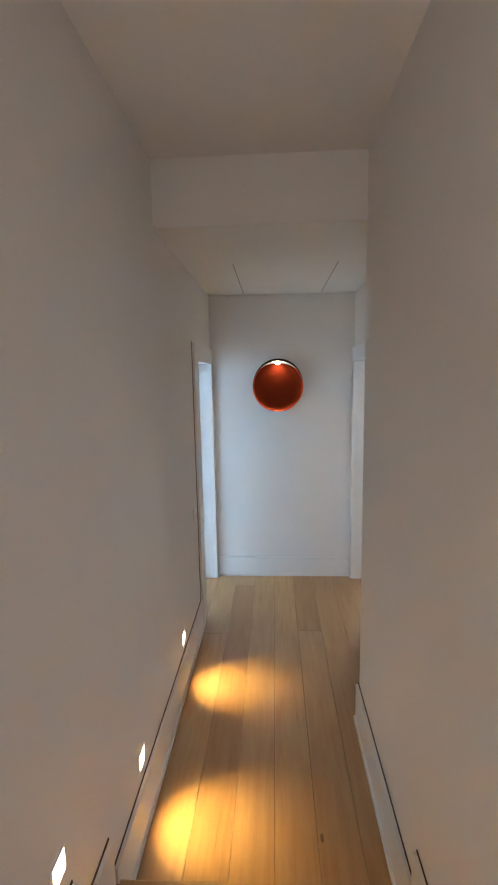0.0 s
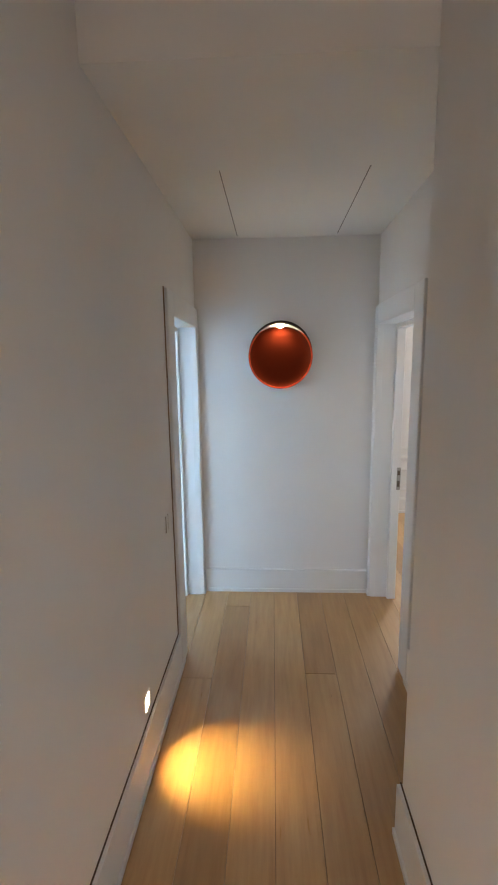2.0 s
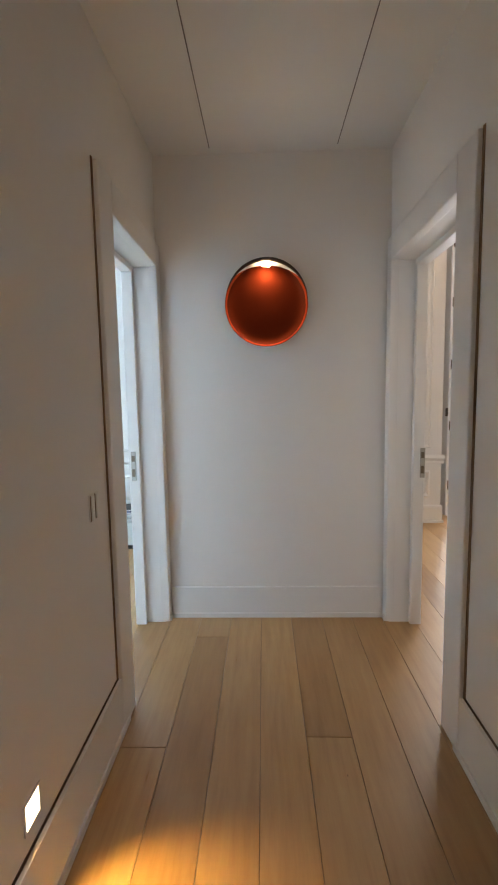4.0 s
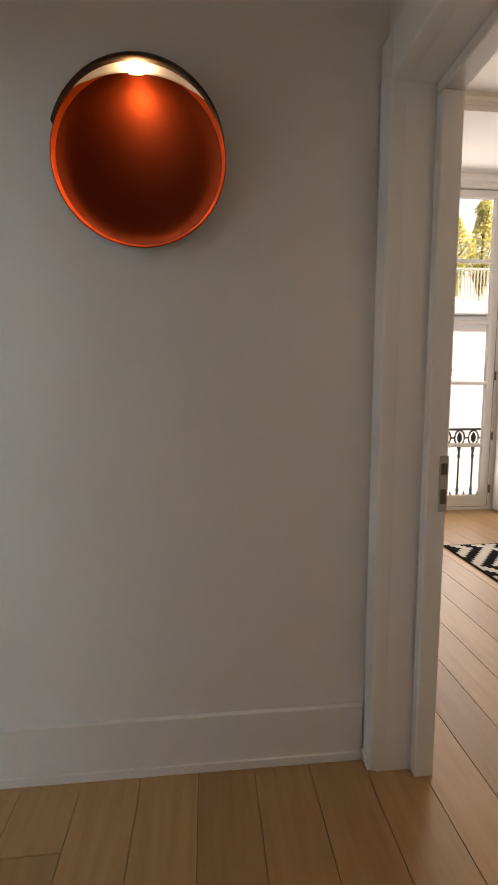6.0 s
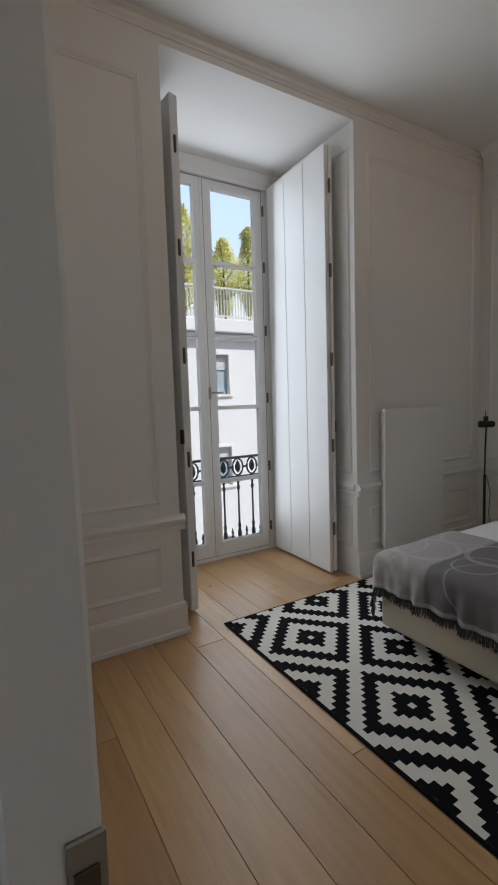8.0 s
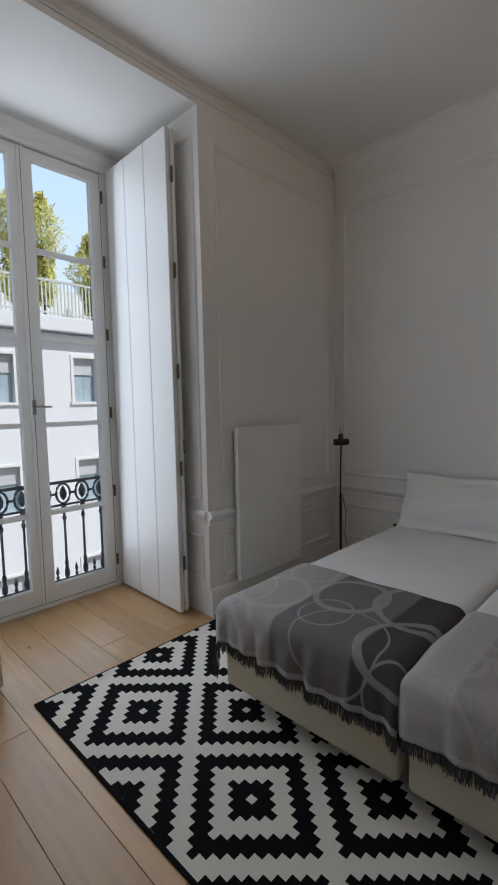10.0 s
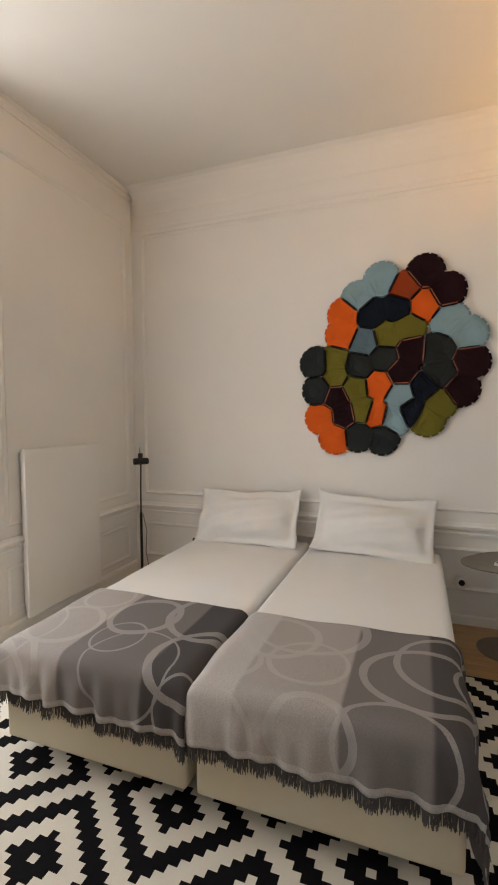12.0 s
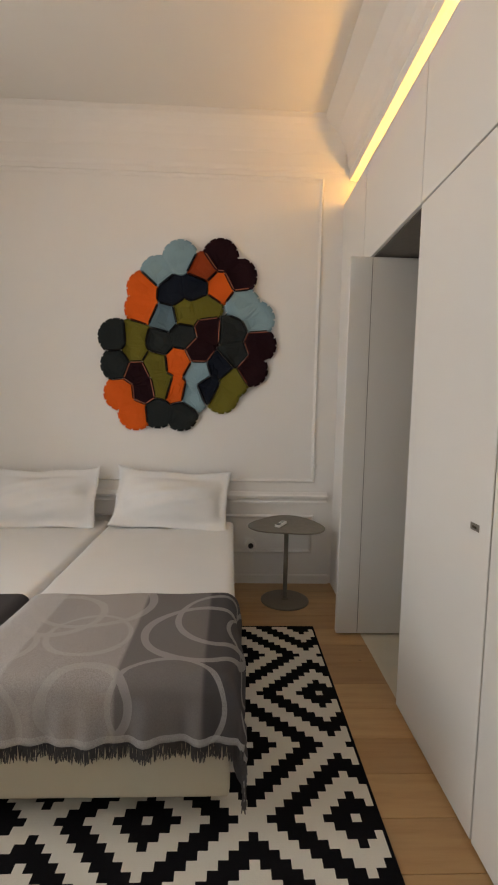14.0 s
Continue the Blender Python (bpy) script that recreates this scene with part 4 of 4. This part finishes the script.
def felt_hanging(yc, zc):
    t = thing("felt_wall_hanging", WX, yc, zc, "wall hanging of felt tiles in orange, olive, blue and black", "wall hanging")
    pieces = [(name, [Vector(((640 - x) * 0.00246, (448 - y) * 0.00228)) for x, y in pts]) for name, *pts in TILES + TILES_LOW]
    seeds = [(k, c) for k, (_, pts) in enumerate(pieces) for c in pts]
    mats = {k: cloth("felt_" + k, c, 0.25, 500, 0.35) for k, c in FELT.items()}
    m_edge = cloth("felt_edge", (0.012, 0.010, 0.011), 0.2)
    m_edge2 = cloth("felt_edge_salmon", (0.45, 0.16, 0.10), 0.2)
    rng = random.Random(5)
    rr, n = 0.124, 14

    def outline(owner, c):
        """The unit's share of the plane: a round blank cut half-way to each neighbour."""
        poly = [c + rr * Vector((math.cos(2 * math.pi * k / n), math.sin(2 * math.pi * k / n))) for k in range(n)]
        for other, o in seeds:
            if o is c:
                continue
            d = o - c
            m, nrm = c + d * 0.5, d.normalized()
            gap = -0.0005 if other == owner else 0.002
            cut = []
            for p, q in zip(poly, poly[1:] + poly[:1]):
                sp, sq = (p - m).dot(nrm) + gap, (q - m).dot(nrm) + gap
                if sp <= 0:
                    cut.append(p)
                if sp * sq < 0:
                    cut.append(p.lerp(q, sp / (sp - sq)))
            poly = cut
        return [p for k, p in enumerate(poly) if (p - poly[k - 1]).length > 0.003]

    for owner, (name, pts) in enumerate(pieces):
        lift = rng.uniform(0.0, 0.010)
        bm, flaps = bmesh.new(), []
        for c in pts:
            poly = outline(owner, c)
            mid = sum(poly, Vector((0, 0))) / len(poly)
            lean = Vector((rng.uniform(-0.22, 0.22), rng.uniform(-0.22, 0.22)))
            rows = []
            for s, o in ((1.0, 0.006), (1.0, 0.030 + lift), (0.97, 0.0315 + lift), (0.75, 0.0305 + lift), (0.4, 0.030 + lift)):
                rows.append([bm.verts.new((-o - (lean.dot(p - mid) * s * (1 - s) * 2 if s < 0.98 else 0), *(mid + (p - mid) * s))) for p in poly])
            k = len(poly)
            for a, b in zip(rows, rows[1:]):
                for q in range(k):
                    bm.faces.new((a[q], a[(q + 1) % k], b[(q + 1) % k], b[q]))
            bm.faces.new(rows[-1])
            bm.faces.new(rows[0][::-1])
            for p, q in zip(poly, poly[1:] + poly[:1]):
                half = 0.5 * (p + q)
                near = min(seeds, key=lambda e: (e[1] - half - (half - c) * 0.2).length)
                outer = (half - c).length > rr * 0.93
                if (q - p).length > 0.02 and not (near[0] == owner and near[1] is not c):
                    flaps.append((p, q, half, mid, outer))
        tile = part("felt_tile", bm, mats[name], t)
        edge = m_edge2 if name == "plum" else m_edge
        # folded flaps that lock the pieces together
        for p, q, half, mid, outer in flaps:
            way = (half - mid).normalized() * (0.014 if outer else -0.006)
            a, b = p.lerp(q, 0.08), q.lerp(p, 0.08)
            z0, z1 = (0.012, 0.024) if outer else (0.030 + lift, 0.040 + lift)
            fl = bmesh.new()
            v = [fl.verts.new((-o, *w)) for o, w in ((z0, a), (z0, b), (z0 + 0.002, b + way), (z0 + 0.002, a + way), (z1, a), (z1, b), (z1 - 0.002, b + way), (z1 - 0.002, a + way))]
            for f in ((0, 1, 2, 3), (4, 5, 6, 7), (0, 1, 5, 4), (2, 3, 7, 6), (0, 3, 7, 4), (1, 2, 6, 5)):
                fl.faces.new([v[e] for e in f])
            part("flap", fl, mats[name] if outer else edge, tile)


felt_hanging(4.468, 1.912)

# ---- the room beyond the other doorway ----
bench = thing("low_sideboard", -1.1, 5.86, 0, "long low pale lacquered sideboard under the window", "sideboard")
part("top", soft_box(0, 1.75, 0, 0.5, 0.262, 0.29, 0.003, 1), M_LACQUER, bench)
for k in range(3):
    part("drawer", soft_box(k * 0.583 + 0.004, (k + 1) * 0.583 - 0.004, 0.001, 0.02, 0.045, 0.258, 0.002, 1), M_LACQUER, bench)
part("body", boxes((0.004, 1.746, 0.021, 0.5, 0.04, 0.261)), M_LACQUER, bench)
part("plinth", boxes((0.02, 1.73, 0.03, 0.48, 0.001, 0.04)), M_BLACK, bench)
for k, (dx, rz, w, h, m) in enumerate(((0.0, 4, 0.30, 0.022, M_PLASTIC), (0.01, -6, 0.27, 0.020, M_PAPERBLUE), (-0.01, 9, 0.24, 0.018, M_BLACK))):
    bk = thing("book", 0.42 + dx, 6.06, 0.2905 + (0, 0.0225, 0.043)[k], "large book lying on the sideboard" if k else "white-edged large book at the bottom of a pile", "book", "pile of books")
    bk.rotation_euler = (0, 0, radians(rz))
    part("cover", soft_box(-w / 2, w / 2, -0.12, 0.12, 0, h, 0.002, 1), m, bk)
    part("pages", boxes((-w / 2 + 0.004, w / 2 + 0.0015, -0.1215, 0.1215, 0.004, h - 0.004)), M_SHEET, bk)
mat2 = tagged(part("rug", soft_box(-1.5, 0.80, 3.3, 4.86, 0.001, 0.014, 0.003, 1), cloth("pale_grey_rug", (0.55, 0.58, 0.57), 0.06, 500, 0.3)), "pale grey rug with a dark edge", "rug")
part("edge", boxes((-1.5, 0.802, 4.861, 4.872, 0.001, 0.012)), M_BLACK, mat2)
dl = thing("desk_lamp", -0.38, 6.2, 0.291, "slim black lamp standing on the sideboard", "lamp")
part("foot", lathe(bmesh.new(), [(0.07, 0.0), (0.07, 0.012), (0.01, 0.018)], 24), M_BLACK, dl)
part("stem", lathe(bmesh.new(), [(0.006, 0.015), (0.006, 0.42)], 10), M_BLACK, dl)
part("head", lathe(bmesh.new(), [(0.02, 0.37), (0.035, 0.40), (0.035, 0.46), (0.02, 0.48)], 18), M_BLACK, dl)
rail("trim_chair_rail", RAIL, [(0.99, FY, 0, -1, RZ), (V1, FY, 0, -1, RZ)], "moulded white chair rail")
moulding("trim_panel", 'y', V1 + 0.08, 0.92, 0.24, 0.548, FY, -1)
moulding("trim_panel", 'y', V1 + 0.08, 0.92, 0.80, 3.12, FY, -1)

# ---- balcony, street and the house across ----
n = Nodes("hazy_summer_sky")
_, _, hz = n.xyz()
sky_col = n.ramp(n.math('DIVIDE', hz, 90.0), [(0.0, (0.88, 0.94, 1.0)), (0.4, (0.74, 0.86, 1.0)), (1.0, (0.60, 0.80, 1.0))])
n.set((0, 0, 0), 1.0, 0.0, **{"Emission Color": sky_col, "Emission Strength": 1.15})
structure("backdrop", boxes((-160, 260, 170, 170.5, -6.4, 110)), n.mat, "pale hazy summer sky", "sky")
structure("balcony_floor", soft_box(3.4, 5.4, NY + 0.11, 8.55, -0.30, -0.17, 0.01), M_FACADE, "stone balcony slab", "balcony")
bal = thing("balcony_railing", 3.42, 8.38, -0.17, "grey cast-iron balcony railing with ringed frieze", "railing")
for z, r in ((0.955, 0.014), (0.75, 0.010), (0.07, 0.010)):
    part("rail", tube(bmesh.new(), [(0, 0, z), (1.96, 0, z)], r), M_IRON, bal)
BALU = [(0.006, 0.07), (0.022, 0.10), (0.024, 0.14), (0.013, 0.18), (0.019, 0.22), (0.011, 0.25), (0.010, 0.60), (0.020, 0.63), (0.011, 0.66), (0.016, 0.70), (0.024, 0.73), (0.010, 0.75)]
baluster = ring = spike = None
for k in range(12):
    x = 0.02 + k * 0.175
    if baluster is None:
        baluster = part("baluster", lathe(bmesh.new(), BALU, 10), M_IRON, bal)
        bm = tube(bmesh.new(), [(0.062 * math.cos(2 * math.pi * i / 24), 0, 0.853 + 0.088 * math.sin(2 * math.pi * i / 24)) for i in range(25)], 0.010, 6)
        ring = part("ring", bm, M_IRON, bal)
        drop = part("drop", lathe(bmesh.new(), [(0.004, 0.79), (0.026, 0.82), (0.032, 0.86), (0.018, 0.90), (0.004, 0.925)], 10), M_IRON, bal)
        spike = part("spike", lathe(bmesh.new(), [(0.008, 0.07), (0.016, 0.10), (0.007, 0.12), (0.017, 0.145), (0.003, 0.20)], 8), M_IRON, bal)
        link = part("link", tube(bmesh.new(), [(0.062, 0, 0.853), (0.1125, 0, 0.853)], 0.012, 6), M_IRON, bal)
        firsts = (baluster, ring, drop, spike, link)
        for o, dx in zip(firsts, (0, 0, 0, 0.0875, 0)):
            o.location.x = x + dx
        continue
    for o, dx in zip(firsts, (0, 0, 0, 0.0875, 0)):
        c = o.copy()
        scene.collection.objects.link(c)
        c.location.x = x + dx

structure("ground", boxes((-700, 700, -600, 800, -7.0, -6.5)), plain("street_paving", (0.22, 0.21, 0.20), 0.9, 0.0, 0.2, 3), "paved street far below", "ground")
HF = 18.0
house = thing("apartment_building", 0, HF, -6.5, "white rendered apartment building across the street with a roof terrace", "building")
XS = [2.5 + 2.45 * k for k in range(-6, 9)]
ROWS_Z = (1.65 - 3.15 * 2 + 6.5, 1.65 - 3.15 + 6.5, 1.65 + 6.5)
wb = bmesh.new()
WH, HW = 1.34, 0.36
zs = [0.0]
for z in ROWS_Z:
    zs += [z, z + WH]
zs.append(10.2)
for k, (a, b) in enumerate(zip(zs, zs[1:])):
    if k % 2 == 0:
        box(wb, -14, 26, 0, 0.35, a, b)
    else:
        edges = [-14] + [e for x in XS for e in (x - HW, x + HW)] + [26]
        for p, q in zip(edges[::2], edges[1::2]):
            box(wb, p, q, 0, 0.35, a, b)
box(wb, -14, 26, 0.36, 8, 0, 10.2)
part("wall", wb, M_FACADE, house)
M_WIN = plain("dark_window_glass", (0.38, 0.48, 0.54), 0.12, 0.0, 0.2, 3, 0.0)
M_GREY = plain("grey_blind", (0.55, 0.58, 0.60), 0.6)
first = None
for z in ROWS_Z:
    for x in XS:
        if first is None:
            first = part("window", boxes((-0.45, -0.36, -0.03, 0.03, -0.06, WH + 0.08), (0.36, 0.45, -0.03, 0.03, -0.06, WH + 0.08), (-0.36, 0.36, -0.03, 0.03, WH, WH + 0.08), (-0.5, 0.5, -0.06, 0.03, -0.08, -0.0)), M_TRIM, house)
            pane = part("pane", boxes((-0.355, 0.0, 0.16, 0.18, 0.002, WH - 0.002), (0.04, 0.355, 0.16, 0.18, 0.002, WH - 0.002), (0.0, 0.04, 0.15, 0.19, 0.002, WH - 0.002)), M_WIN, first)
            blind = part("blind", boxes((-0.355, 0.355, 0.12, 0.14, WH * 0.62, WH - 0.002)), M_GREY, first)
            first.location = (x, 0, z)
            continue
        for o in (first, pane, blind):
            c = o.copy()
            scene.collection.objects.link(c)
            if o is first:
                c.location = (x, 0, z)
                made = c
            else:
                c.parent = made
part("terrace_slab", soft_box(-14, 26, -0.35, 0.5, 10.2, 10.62, 0.03), M_FACADE, house, "white terrace edge")
part("band", soft_box(-14, 26, -0.12, 0.02, 9.95, 10.15, 0.02), M_FACADE, house)
part("handrail", boxes((-14, 26, -0.2, -0.14, 11.62, 11.68), (-14, 26, -0.19, -0.15, 10.72, 10.76)), M_LACQUER, house)
first = None
for k in range(200):
    x = 2 + k * 0.11
    if first is None:
        first = part("bar", boxes((-0.016, 0.016, -0.186, -0.154, 10.62, 11.62)), M_LACQUER, house)
        first.location.x = x
    else:
        c = first.copy()
        scene.collection.objects.link(c)
        c.location.x = x
part("penthouse", boxes((-14, 26, 4.5, 5.0, 10.6, 12.6)), M_FACADE, house)

n = Nodes("sunlit_leaves")
geo = n.tree.nodes.new("ShaderNodeNewGeometry")
M_LEAF = n.set(n.ramp(geo.outputs["Random Per Island"], [(0.0, (0.50, 0.52, 0.12)), (0.5, (0.68, 0.66, 0.18)), (1.0, (0.82, 0.77, 0.28))]), 0.6, 0.0, **{"Transmission Weight": 0.0})
M_BARK = plain("grey_bark", (0.12, 0.10, 0.08), 0.9, 0.0, 0.3, 15, 0.3)


def tree(x, y, z, h, w, seed):
    rng = random.Random(seed)
    t = thing("terrace_tree", x, y, z, "slender yellow-green tree on the roof terrace", "tree", "terrace trees")
    tr = lathe(bmesh.new(), [(0.06, 0.45), (0.05, h * 0.35), (0.02, h * 0.9)], 8)
    for k in range(14):
        a, zz = rng.uniform(0, 6.28), h * rng.uniform(0.28, 0.85)
        tube(tr, [(0, 0, zz), (0.2 * w * math.cos(a), 0.2 * w * math.sin(a), zz + 0.25), (0.36 * w * math.cos(a), 0.36 * w * math.sin(a), zz + 0.6)], 0.012, 5)
    part("trunk", tr, M_BARK, t)
    part("planter", soft_box(-0.25, 0.25, -0.25, 0.25, 0.0, 0.5, 0.02), M_GREY, t)
    cr = bmesh.new()
    for k in range(5200):
        s = rng.random()
        zz = h * (0.2 + 0.8 * s)
        env = w * 0.5 * min(1.0, 0.35 + 3 * s) * (1 - s ** 7) ** 0.5 * (0.85 + 0.3 * math.sin(9 * s + seed))
        a, r = rng.uniform(0, 6.28), env * math.sqrt(rng.random())
        p = Vector((r * math.cos(a) * (1 + 0.2 * math.sin(5 * a + zz * 3)), r * math.sin(a), zz + rng.uniform(-0.1, 0.1)))
        u = Vector((rng.gauss(0, 1), rng.gauss(0, 1), rng.gauss(0, 1))).normalized()
        v = u.orthogonal().normalized()
        q = rng.uniform(0.04, 0.085)
        cr.faces.new([cr.verts.new(p + d) for d in (u * q, v * q * 0.5, -u * q, -v * q * 0.5)])
    part("crown", cr, M_LEAF, t)


tree(8.75, 20.2, 4.12, 4.3, 1.25, 1)
tree(9.70, 20.3, 4.12, 4.5, 1.35, 2)
tree(11.45, 20.4, 4.12, 3.6, 1.45, 3)
tree(12.6, 20.4, 4.12, 4.2, 1.20, 4)
tree(6.3, 20.3, 4.12, 4.0, 1.1, 5)

# ---- oak planks, laid along the house ----
meshes = {}


def plank(x, y0, y1, w):
    key = (round(w, 4), round(y1 - y0, 3))
    if key not in meshes:
        g, h = 0.0008, y1 - y0
        bm = bmesh.new()
        box(bm, g, w - g, 0.001, h - 0.001, -0.012, 0.0)
        top = [e for e in bm.edges if all(v.co.z > -0.001 for v in e.verts)]
        bmesh.ops.bevel(bm, geom=top, offset=0.0013, segments=1, affect='EDGES')
        bmesh.ops.recalc_face_normals(bm, faces=bm.faces[:])
        me = bpy.data.meshes.new("plank")
        bm.to_mesh(me)
        bm.free()
        me.materials.append(M_OAK)
        meshes[key] = me
    ob = new("plank", meshes[key])
    ob.location = (x, y0, 0)
    ob.parent = floor


rng = random.Random(21)
PW = 0.1866
x = 1.195 - PW * 24
while x < WX - 0.01:
    w = min(PW, WX - x)
    if x + w > -3.3:
        lo = 1.626 if LX - 0.05 < x + w / 2 < RX else 1.7
        hi = NY + 0.09
        y = lo - (rng.random() * 2.4 if lo > 1.65 else rng.random() * 0.5)
        while y < hi:
            step = rng.choice((2.4, 3.0, 3.6, 4.2))
            a, b = max(y, lo), min(y + step, hi)
            if b - a > 0.05:
                plank(x, a, b, w)
            y += step
    x += PW
